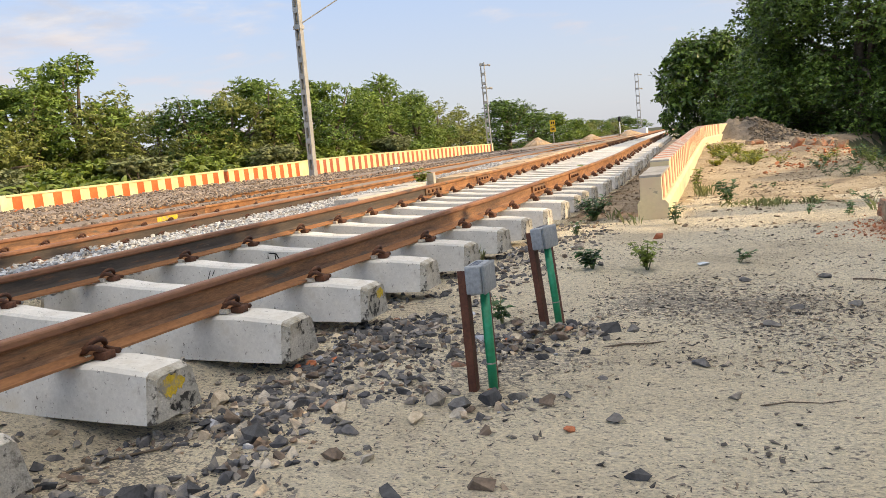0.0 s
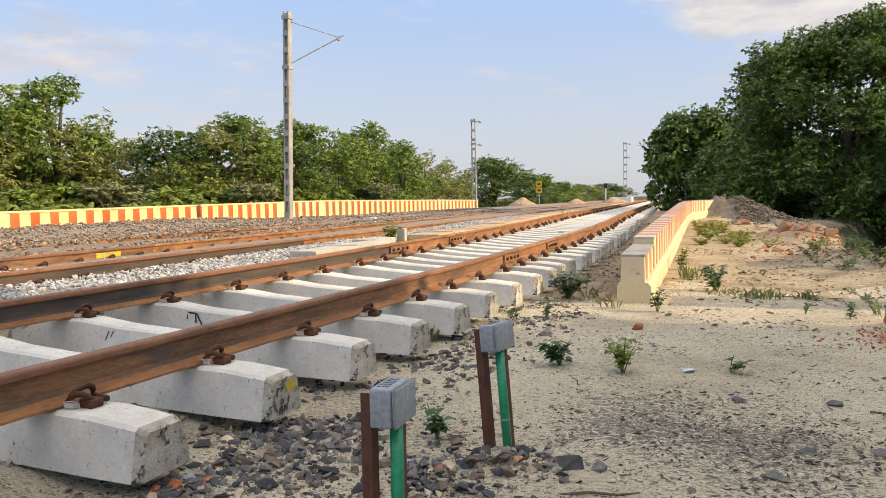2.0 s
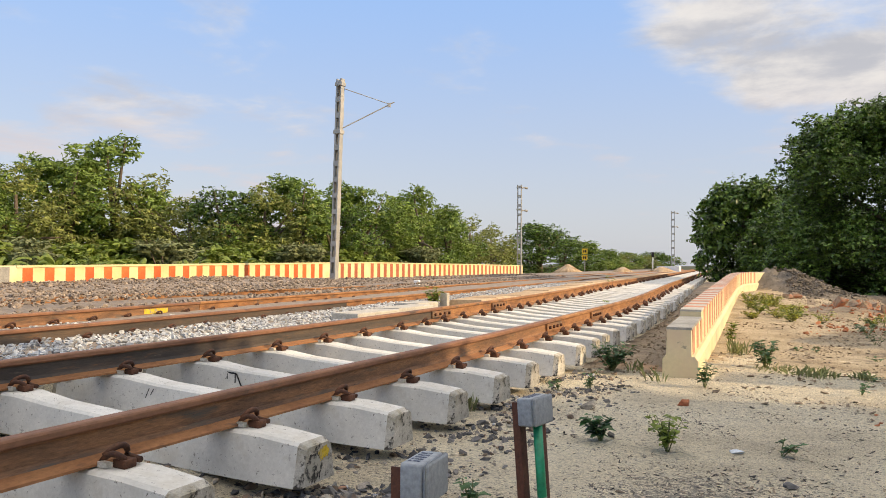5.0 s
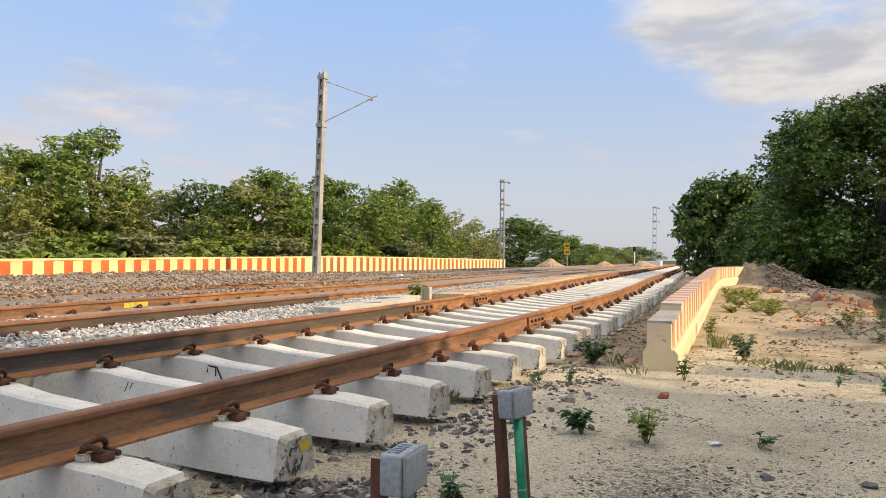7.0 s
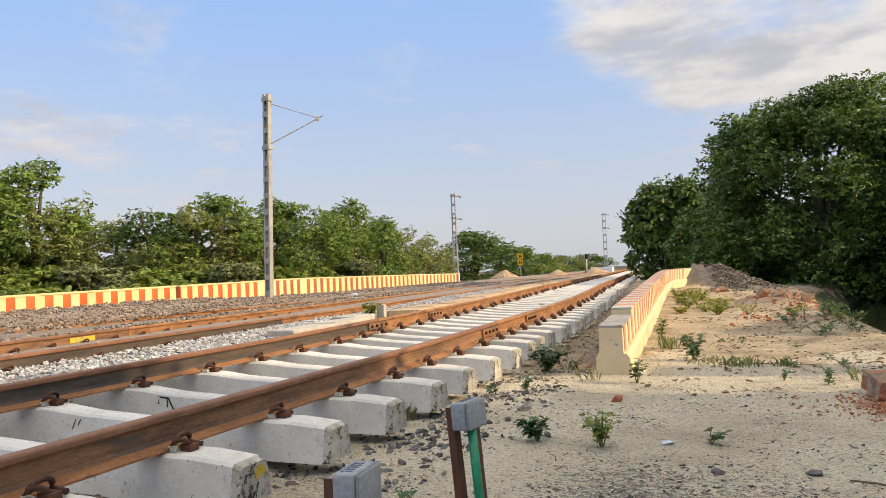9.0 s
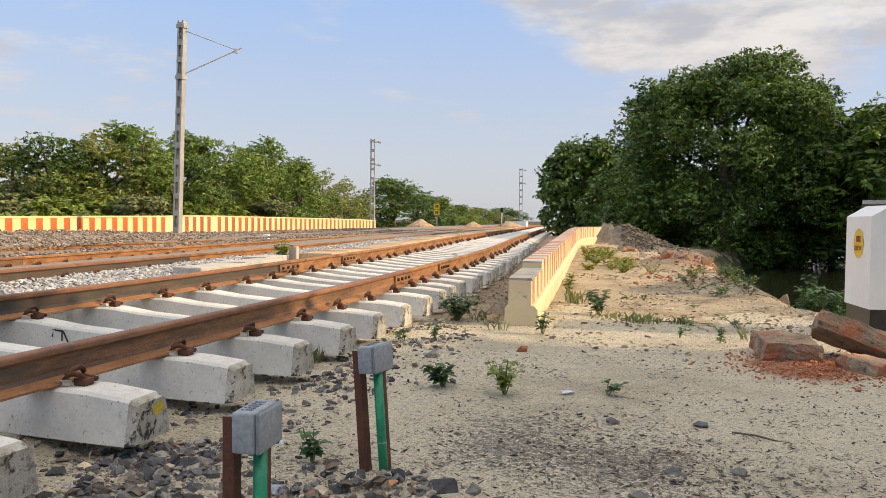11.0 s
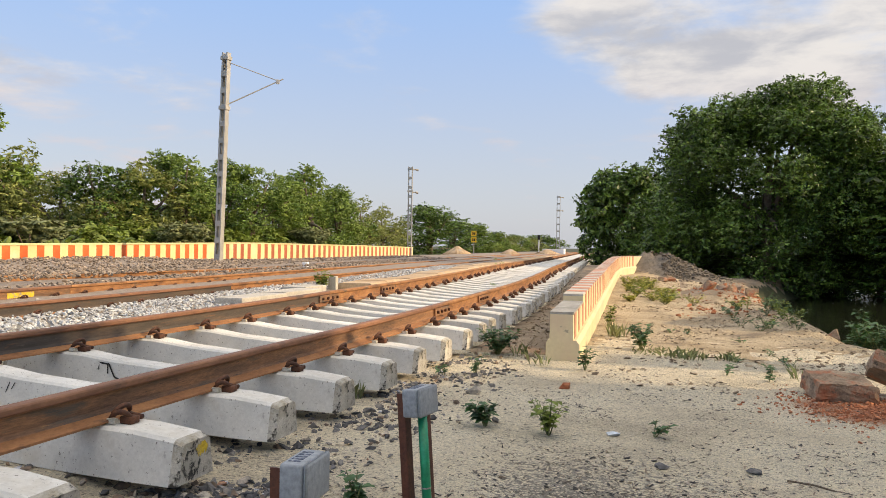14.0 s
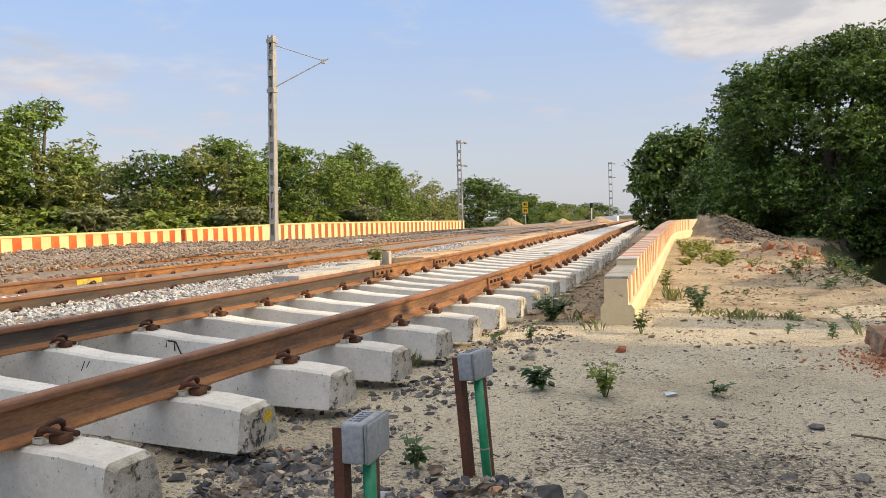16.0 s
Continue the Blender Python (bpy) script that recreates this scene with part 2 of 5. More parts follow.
CONCRETE_END = material("dirty_concrete_end", [(0.40, 0.38, 0.33), (0.60, 0.57, 0.51)], 0.95, 7, 6, 80, 0.8, 0.012, grain_depth=0.25,
                        stains=[((0.34, 0.30, 0.22), 4, 0.55, 0.68), ((0.05, 0.046, 0.04), 17, 0.54, 0.62), ((0.06, 0.054, 0.046), 6, 0.56, 0.66)], vary=0.12)
RUST = material("rusty_rail_steel", [(0.13, 0.074, 0.045), (0.25, 0.130, 0.067), (0.36, 0.185, 0.088)], 0.72, 5.0, 9, 70, 0.45, 0.003, metal=0.15, grain_depth=0.36,
                stains=[((0.095, 0.085, 0.070), 6.0, 0.56, 0.68), ((0.30, 0.17, 0.08), 20.0, 0.62, 0.70), ((0.040, 0.03, 0.025), 30.0, 0.62, 0.70)], use_object="world", stretch=(1.0, 0.30, 2.2))
RUST_DARK = material("dark_rust", [(0.045, 0.02, 0.014), (0.13, 0.052, 0.026)], 0.7, 20, 5, 90, 0.4, 0.003, metal=0.3, vary=0.2)
PLATE = material("painted_brown_iron", [(0.075, 0.026, 0.016), (0.14, 0.05, 0.028)], 0.6, 10, 6, 80, 0.3, 0.002, metal=0.1)
BOX_GREY = material("grey_box_paint", [(0.234, 0.260, 0.287), (0.312, 0.340, 0.369)], 0.55, 6, 5, 60, 0.2, 0.002,
                    stains=[((0.5, 0.5, 0.46), 12, 0.63, 0.74)])
GREEN_PIPE = material("green_plastic_pipe", [(0.0, 0.20, 0.09), (0.005, 0.29, 0.14)], 0.35, 8, 4, 40, 0.1, 0.001)
WALL_CREAM = material("cream_wall_paint", [(0.66, 0.56, 0.27), (0.76, 0.66, 0.36)], 0.9, 1.2, 6, 30, 0.15, 0.003, grain_depth=0.05,
                      stains=[((0.50, 0.44, 0.28), 3.0, 0.64, 0.84), ((0.72, 0.65, 0.45), 1.0, 0.5, 0.7)])
WALL_PEACH = material("faded_cream_wall_paint", [(0.64, 0.54, 0.32), (0.74, 0.64, 0.41)], 0.9, 1.2, 6, 30, 0.15, 0.003, grain_depth=0.07,
                      stains=[((0.50, 0.44, 0.28), 3.0, 0.62, 0.82), ((0.66, 0.52, 0.36), 1.0, 0.5, 0.7), ((0.36, 0.32, 0.24), 9.0, 0.66, 0.72)])
WALL_BRICK = material("brick_red_stripe_paint", [(0.36, 0.095, 0.045), (0.47, 0.15, 0.08)], 0.9, 2.5, 6, 40, 0.2, 0.003, vary=0.12)
WALL_ORANGE = material("orange_stripe_paint", [(0.56, 0.10, 0.028), (0.70, 0.17, 0.05)], 0.9, 2.5, 6, 40, 0.2, 0.003,
                       stains=[((0.62, 0.36, 0.17), 3.0, 0.62, 0.8)], vary=0.12)
WALL_RED = material("faded_red_stripe_paint", [(0.46, 0.20, 0.13), (0.57, 0.30, 0.20)], 0.9, 2.5, 6, 40, 0.2, 0.003,
                    stains=[((0.62, 0.46, 0.28), 4.0, 0.56, 0.76)], vary=0.12)
CAP = material("bare_cement_cap", [(0.26, 0.25, 0.23), (0.40, 0.385, 0.35)], 0.95, 4, 6, 60, 0.4, 0.005)
GALV = material("galvanised_steel", [(0.34, 0.34, 0.32), (0.47, 0.46, 0.43)], 0.55, 3, 5, 40, 0.15, 0.002, metal=0.35,
                stains=[((0.26, 0.24, 0.21), 4, 0.6, 0.75)])
SHARES = [(0.0, (0.065, 0.068, 0.076)), (0.27, (0.115, 0.115, 0.12)), (0.50, (0.15, 0.145, 0.14)), (0.64, (0.14, 0.105, 0.08)), (0.76, (0.22, 0.20, 0.175)), (0.86, (0.34, 0.31, 0.26)), (0.93, (0.33, 0.27, 0.20)),
          (0.975, (0.21, 0.12, 0.08)), (0.98, (0.30, 0.32, 0.36))]
STONE_DARK = material("dark_basalt_stone", [(0.60, 0.61, 0.64), (1.50, 1.46, 1.42)], 0.8, 14, 6, 70, 0.7, 0.006, vary=0.2, per_piece=True, tints=SHARES,
                      stains=[((2.0, 1.8, 1.5), 9, 0.54, 0.66)])
STONE_SINGLE = material("dark_loose_stone", [(0.65, 0.65, 0.65), (1.35, 1.33, 1.28)], 0.8, 14, 6, 70, 0.7, 0.006, vary=0.2, tints=SHARES[:5],
                        stains=[((2.0, 1.8, 1.5), 22, 0.60, 0.68)])
STONE_PALE = material("pale_granite_ballast", [(0.34, 0.35, 0.36), (0.52, 0.53, 0.53)], 0.85, 18, 5, 90, 0.5, 0.004, vary=0.35, per_piece=True)
STONE_BROWN = material("rust_stained_ballast", [(0.20, 0.155, 0.12), (0.33, 0.27, 0.215)], 0.9, 12, 5, 60, 0.5, 0.006, vary=0.45, per_piece=True)
BRICK = material("broken_red_brick", [(0.34, 0.10, 0.045), (0.50, 0.19, 0.09)], 0.95, 8, 6, 60, 0.5, 0.006,
                 stains=[((0.42, 0.37, 0.30), 7, 0.58, 0.68)], vary=0.2)
# Kerb colour carries the orange of the low sun in its base tones.
KERB = material("sunlit_sandstone_kerb", [(0.42, 0.28, 0.16), (0.58, 0.43, 0.28)], 0.95, 2.2, 7, 30, 0.5, 0.01,
                stains=[((0.40, 0.36, 0.30), 1.5, 0.55, 0.7)], use_object="world")
LEAF_A = material("leaf_mid_green", [(0.105, 0.185, 0.032), (0.255, 0.345, 0.068)], 0.6, 1.2, 3, 9, 0, vary=0.45, per_piece=True, leaf=0.28)
LEAF_B = material("leaf_olive", [(0.165, 0.200, 0.048), (0.335, 0.360, 0.100)], 0.65, 1.2, 3, 9, 0, vary=0.45, per_piece=True, leaf=0.28)
LEAF_C = material("leaf_dark_mango", [(0.052, 0.105, 0.020), (0.150, 0.245, 0.040)], 0.42, 1.0, 3, 9, 0, vary=0.8, per_piece=True, leaf=0.24)
LEAF_D = material("leaf_fresh_green", [(0.14, 0.21, 0.03), (0.27, 0.33, 0.06)], 0.55, 3, 3, 20, 0, vary=0.35, per_piece=True, leaf=0.3)
BARK = material("bark", [(0.09, 0.065, 0.045), (0.19, 0.15, 0.11)], 0.95, 6, 6, 40, 0.6, 0.02)
# Undergrowth soil, near-black with the trees' shade put into its colour.
UNDER = material("undergrowth_soil_shaded", [(0.025, 0.032, 0.012), (0.065, 0.07, 0.028)], 0.95, 0.5, 6, 8, 0.5, 0.05, use_object="world")
WATER = material("murky_water", [(0.008, 0.010, 0.006), (0.016, 0.018, 0.011)], 0.14, 0.6, 3, 8, 0.06, 0.01, use_object="world")
EARTH = material("brown_earth", [(0.19, 0.14, 0.095), (0.33, 0.26, 0.18)], 0.95, 1.6, 8, 30, 0.7, 0.03, stains=[((0.12, 0.09, 0.065), 3, 0.55, 0.7), ((0.42, 0.26, 0.15), 1.0, 0.56, 0.7)],
                 use_object="world", stretch=(1, 1, 3))
# Dark spoil soil; the shade on the heap is part of its colour.
HEAP = material("shade_dark_spoil_soil", [(0.13, 0.11, 0.085), (0.25, 0.21, 0.165)], 0.95, 2.5, 8, 30, 0.8, 0.05, stains=[((0.24, 0.20, 0.155), 4, 0.56, 0.7), ((0.05, 0.042, 0.034), 7, 0.56, 0.66)], use_object="world")
WHITE_METAL = material("white_painted_steel", [(0.76, 0.77, 0.77), (0.83, 0.83, 0.82)], 0.4, 2, 4, 30, 0.05, 0.001, grain_depth=0.03)


# ---- mesh helpers ----
def finish(bm, name, mats, parent=None, label="", smooth_faces=False):
    bmesh.ops.recalc_face_normals(bm, faces=bm.faces)
    me = bpy.data.meshes.new(name)
    bm.to_mesh(me)
    bm.free()
    for m in mats if isinstance(mats, (list, tuple)) else (mats,):
        me.materials.append(m)
    if smooth_faces:
        me.polygons.foreach_set("use_smooth", [True] * len(me.polygons))
    ob = new(name, me)
    if parent is not None:
        ob.parent = parent
    if label:
        tagged(ob, label)
    return ob


def part(name, bm, mat, parent, label="", smooth_faces=False):
    return finish(bm, name, mat, parent, label, smooth_faces)


def holder(name, m=None, **tags):
    ob = new(name)
    ob.empty_display_size = 0.1
    if m is not None:
        ob.matrix_basis = m
    return tagged(ob, **tags)


def add_box(bm, x0, x1, y0, y1, z0, z1, bevel=0.0, m=None, mat=0):
    r = bmesh.ops.create_cube(bm, size=1.0)
    vs = r["verts"]
    for v in vs:
        v.co = Vector(((x0 + x1) / 2 + v.co.x * (x1 - x0), (y0 + y1) / 2 + v.co.y * (y1 - y0), (z0 + z1) / 2 + v.co.z * (z1 - z0)))
    faces = set(f for v in vs for f in v.link_faces)
    for f in faces:
        f.material_index = mat
    if bevel:
        edges = list(set(e for v in vs for e in v.link_edges))
        res = bmesh.ops.bevel(bm, geom=edges, offset=bevel, segments=2, affect="EDGES", profile=0.6)
        vs = list(set(v for f in res["faces"] for v in f.verts) | set(v for v in vs if v.is_valid))
    if m is not None:
        bmesh.ops.transform(bm, matrix=m, verts=[v for v in vs if v.is_valid])
    return vs


def add_tube(bm, pts, radii, sides=8, cap=True):
    """A tube along points."""
    rings = []
    pts = [Vector(p) for p in pts]
    for i, p in enumerate(pts):
        d = (pts[min(i + 1, len(pts) - 1)] - pts[max(i - 1, 0)]).normalized()
        up = Vector((0, 0, 1)) if abs(d.z) < 0.9 else Vector((1, 0, 0))
        a = d.cross(up).normalized()
        b = d.cross(a)
        r = radii[i] if isinstance(radii, (list, tuple)) else radii
        rings.append([bm.verts.new(p + r * (math.cos(k * 2 * math.pi / sides) * a + math.sin(k * 2 * math.pi / sides) * b)) for k in range(sides)])
    for u, v in zip(rings, rings[1:]):
        for k in range(sides):
            bm.faces.new((u[k], u[(k + 1) % sides], v[(k + 1) % sides], v[k]))
    if cap:
        bm.faces.new(rings[0][::-1])
        bm.faces.new(rings[-1])


def sweep(bm, profile, path, closed=True):
    """Sweeps a profile of (across, up) along path rows of (x, y, z); across is level, to the right of the way."""
    rings = []
    for i, p in enumerate(path):
        a, b = path[max(i - 1, 0)], path[min(i + 1, len(path) - 1)]
        d = Vector((b[0] - a[0], b[1] - a[1], 0)).normalized()
        right = Vector((d.y, -d.x, 0))
        rings.append([bm.verts.new(Vector(p) + right * u + Vector((0, 0, w))) for u, w in profile])
    n = len(profile)
    for u, v in zip(rings, rings[1:]):
        for k in range(n if closed else n - 1):
            bm.faces.new((u[k], u[(k + 1) % n], v[(k + 1) % n], v[k]))
    if closed:
        bm.faces.new(rings[0])
        bm.faces.new(rings[-1][::-1])


def from_arrays(name, verts, faces, mats, parent=None, smooth_faces=False):
    me = bpy.data.meshes.new(name)
    me.from_pydata(verts, [], faces)
    for m in mats if isinstance(mats, (list, tuple)) else (mats,):
        me.materials.append(m)
    if smooth_faces:
        me.polygons.foreach_set("use_smooth", [True] * len(me.polygons))
    me.update()
    ob = new(name, me)
    if parent is not None:
        ob.parent = parent
    return ob
CAP_PALE = material("pale_rough_concrete", [(0.42, 0.39, 0.34), (0.56, 0.52, 0.45)], 0.95, 4, 7, 50, 0.5, 0.006,
                    stains=[((0.25, 0.22, 0.18), 5, 0.6, 0.75)])
# ---- ground ----
def ground_z(x, y):
    u = x - centre(y)
    n1 = noise.noise((x * 0.35, y * 0.35, 0.0))
    n2 = noise.noise((x * 1.7, y * 1.7, 3.0))
    n3 = noise.noise((x * 5.0, y * 6.5, 9.0))
    z = -0.31 + 0.03 * n1 + (0.014 - 0.007 * smooth(5, 9, y)) * n2 + 0.011 * n3 * smooth(11, 5, y)
    if -3.5 < y < 9 and x > 0.9:
        z += 0.007 * noise.noise((x * 13.0, y * 15.0, 2.0))
    z += rise(y) * smooth(4.5, 1.5, u)
    # bank under and left of the nearest track
    z += 0.085 * smooth(1.12, 0.62, u)
    z += 0.28 * smooth(-1.35, -1.75, u)
    # ballast heap before the striped wall
    if x < -7:
        k = x - centre_c(y)
        z += 0.05 * n2 * smooth(-0.6, -2.4, k) * smooth(-7.5, -3.0, k) * smooth(34, 20, y)
        z += (0.08 * n2 - 0.06) * smooth(-2.6, -5.0, k)
        z -= 0.24 * smooth(-2.0, -5.5, k) * smooth(22, 36, y)
        z += 0.17 * smooth(-2.6, -4.6, k) * smooth(25, 17, y)
        z -= 0.8 * smooth(-9.0, -12.0, k)
    # shelf's edge and the pool on the right
    edge = 6.6 - 1.3 * smooth(5.0, 9.0, y) - 0.6 * smooth(12, 22, y)
    if y > 26:
        edge += 0.35 * (y - 26)
    z += 0.05 * smooth(edge - 1.4, edge - 0.3, x) * (1 + n2) - 1.35 * smooth(edge, edge + 2.0, x) * smooth(1.0, 4.0, y) * smooth(70, 45, y)
    # spoil heaps
    for hx, hy, hr, hh in ((3.05, 27.6, 1.9, 0.42), (4.2, 26.6, 2.0, 0.26), (4.4, 16.8, 1.3, 0.20), (5.0, 18.5, 1.6, 0.26), (2.2, 27.5, 1.6, 0.3)):
        d = math.hypot(x - hx, y - hy) / hr
        if d < 1:
            z += hh * (1 - d * d) ** 1.5 * (1 + 0.35 * n2 + 0.2 * n3)
    # bank of sand against the low wall
    z += 0.27 * smooth(7.0, 24, y) * smooth(4.8, 2.4, x) * smooth(1.2, 1.7, u) * smooth(50, 34, y)
    far = smooth(60, 160, math.hypot(x, y))
    return z * (1 - far) + 0.05 * far


def spaced(edges):
    out = []
    for a, b, step in edges:
        out += list(np.arange(a, b, step))
    return out + [edges[-1][1]]


gx = spaced([(-1600, -400, 200), (-400, -80, 40), (-80, -24, 4), (-24, -12, 0.6), (-12, -2, 0.2), (-2, 7, 0.07), (7, 14, 0.4), (14, 60, 4), (60, 400, 40), (400, 1600, 200)])
gy = spaced([(-400, -60, 40), (-60, -8, 4), (-8, -3, 0.5), (-3, 6, 0.07), (6, 14, 0.14), (14, 28, 0.2), (28, 40, 0.45), (40, 90, 2.5), (90, 400, 30), (400, 2400, 200)])
gv = [(x, y, ground_z(x, y)) for y in gy for x in gx]
nx = len(gx)
gf = [(j * nx + i, j * nx + i + 1, (j + 1) * nx + i + 1, (j + 1) * nx + i) for j in range(len(gy) - 1) for i in range(nx - 1)]
ground = from_arrays("ground", gv, gf, [SAND, UNDER, STONE_BROWN, EARTH, HEAP, SAND_DIRTY_DIMMED], smooth_faces=True)
tagged(ground, "pale sandy ground with scattered gravel beside the railway", "ground", kind="structure")
mi = []
for a, b, c, d in gf:
    p = gv[a]
    k = p[0] - centre_c(p[1])
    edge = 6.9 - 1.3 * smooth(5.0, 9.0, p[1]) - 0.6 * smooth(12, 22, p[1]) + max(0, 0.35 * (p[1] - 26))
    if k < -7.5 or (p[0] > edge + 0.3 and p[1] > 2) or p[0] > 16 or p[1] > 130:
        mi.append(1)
    elif min(math.hypot(p[0] - 3.05, p[1] - 27.6) / 1.8, math.hypot(p[0] - 4.2, p[1] - 26.6) / 1.8) + 0.25 * noise.noise((p[0] * 1.5, p[1] * 1.5, 4)) < 1:
        mi.append(4)
    elif p[0] - centre(p[1]) < -1.9 and p[1] < 130:
        mi.append(2)
    elif (p[1] > 5.9 and 1.3 < p[0] - centre(p[1]) and p[0] < wall_line(p[1]) + 0.1) or p[1] > 26 + 1.2 * noise.noise((p[0], p[1] * 0.3, 1)) and p[0] > wall_line(min(p[1], 40)) + 0.6 and p[1] < 130 or (p[2] > -0.19 and p[1] > 15 and p[0] > 3.6):
        mi.append(3)
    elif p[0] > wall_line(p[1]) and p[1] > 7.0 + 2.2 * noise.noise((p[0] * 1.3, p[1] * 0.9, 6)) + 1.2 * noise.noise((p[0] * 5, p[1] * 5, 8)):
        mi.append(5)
    else:
        mi.append(0)
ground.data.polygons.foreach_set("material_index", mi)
ground.data.attributes.new("dust", "FLOAT", "POINT").data.foreach_set("value", [
    math.exp(-(((x - 4.95) / 0.60) ** 2 + ((y - 4.2) / 0.55) ** 2)) * (1 + 0.8 * noise.noise((x * 3, y * 3, 40.0))) if 3 < x < 7 and 2 < y < 7 else 0.0 for x, y, z in gv])
ground.data.attributes.new("grit", "FLOAT", "POINT").data.foreach_set("value", [grit_patch(x, y) if 0 < x < 9 and -6 < y < 12 else 0.0 for x, y, z in gv])

bm = bmesh.new()
add_box(bm, 5.6, 60, 3, 62, -1.5, -1.12)
pond = finish(bm, "water", WATER)
tagged(pond, "dark still pool under the trees below the sandy bank", "water", kind="structure")

# ---- rails ----
HEAD_H = 0.172
half = [(0.0, 0.0), (0.075, 0.0), (0.075, 0.011), (0.045, 0.021), (0.018, 0.032), (0.0085, 0.052), (0.0085, 0.118), (0.014, 0.128),
        (0.034, 0.137), (0.036, 0.142), (0.036, 0.160), (0.031, 0.168), (0.020, 0.172)]
RAIL = half[1:] + [(-u, w) for u, w in reversed(half[1:])]


# Lit copy of the rail rust: the low sun's orange is in its colour.
RUST_SUNLIT = material("sunlit_rail_rust", [(0.17, 0.078, 0.036), (0.30, 0.14, 0.058), (0.40, 0.20, 0.085)], 0.8, 6.0, 9, 60, 0.45, 0.003, metal=0.05, grain_depth=0.3,
                       stains=[((0.10, 0.075, 0.06), 7.0, 0.58, 0.68), ((0.44, 0.26, 0.12), 20.0, 0.60, 0.70)], use_object="world", stretch=(1.0, 0.42, 1.6))


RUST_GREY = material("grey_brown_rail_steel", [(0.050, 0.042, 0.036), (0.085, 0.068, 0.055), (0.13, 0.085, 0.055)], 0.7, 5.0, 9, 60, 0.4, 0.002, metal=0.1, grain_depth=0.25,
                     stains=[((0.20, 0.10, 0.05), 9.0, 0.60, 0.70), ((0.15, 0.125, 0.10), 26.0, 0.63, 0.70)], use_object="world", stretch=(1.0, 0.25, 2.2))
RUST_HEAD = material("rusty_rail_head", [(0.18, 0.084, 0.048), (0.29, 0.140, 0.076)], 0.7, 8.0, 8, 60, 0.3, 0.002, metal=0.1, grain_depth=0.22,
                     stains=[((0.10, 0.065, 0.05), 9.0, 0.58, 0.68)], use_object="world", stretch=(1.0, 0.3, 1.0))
# Rusty foot, painted brighter for the light on its sloping top.
RUST_FOOT = material("lit_orange_rail_foot", [(0.25, 0.110, 0.048), (0.38, 0.180, 0.076)], 0.8, 7.0, 8, 60, 0.3, 0.002, metal=0.05, grain_depth=0.25,
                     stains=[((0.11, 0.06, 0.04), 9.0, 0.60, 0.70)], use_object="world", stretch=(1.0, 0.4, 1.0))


def rail(line, height, side, y0, y1, label, mat=RUST, lift=None):
    ys = [y for y in spaced([(y0, min(20, y1), 0.5), (min(20, y1), y1, 2.0)])]
    bm = bmesh.new()
    sweep(bm, RAIL, [(line(y) + side * 0.874, y, height(y) + 0.006 + (lift(y) if lift else 0.0)) for y in ys])
    ob = finish(bm, "rail", [mat, RUST_HEAD, RUST_FOOT] if mat in (RUST, RUST_GREY) else mat)
    if mat in (RUST, RUST_GREY):
        # worn brown head, dark web, rusty foot with its light in the colour
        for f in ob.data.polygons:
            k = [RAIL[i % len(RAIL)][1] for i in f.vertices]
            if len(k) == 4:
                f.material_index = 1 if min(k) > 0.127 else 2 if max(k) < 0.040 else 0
    return tagged(ob, label, "rail", "railway rails")


JOINT_L, JOINT_R = 7.0, 6.33
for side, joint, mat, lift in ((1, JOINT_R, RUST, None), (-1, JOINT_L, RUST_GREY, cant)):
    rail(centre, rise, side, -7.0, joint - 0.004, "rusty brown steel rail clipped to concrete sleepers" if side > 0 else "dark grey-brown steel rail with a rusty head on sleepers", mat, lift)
    rail(centre, rise, side, joint + 0.004, joint + 13.0, "rusty orange steel rail lit by low sun", RUST_SUNLIT, lift)
    rail(centre, rise, side, joint + 13.008, 140.0, "rusty orange steel rail running into the distance", RUST_SUNLIT, lift)


def level_b(y):
    return 0.03


def level_c(y):
    return 0.02


rail(centre_b, level_b, 1, -9.0, 8.6, "dark grey-brown steel rail half sunk in grey ballast", RUST_GREY)
rail(centre_b, level_b, 1, 8.608, 140.0, "rusty orange steel rail half sunk in grey ballast", RUST_SUNLIT)
rail(centre_b, level_b, -1, -9.0, 6.9, "rusty brown steel rail with a patch of yellow paint", RUST)
rail(centre_b, level_b, -1, 6.908, 140.0, "bright rusty orange steel rail in grey ballast", RUST_SUNLIT)
rail(lambda y: loose_line(y) - 0.874, level_c, 1, -9.0, 120.0, "single rusty orange rail almost buried in brown ballast", RUST_SUNLIT)


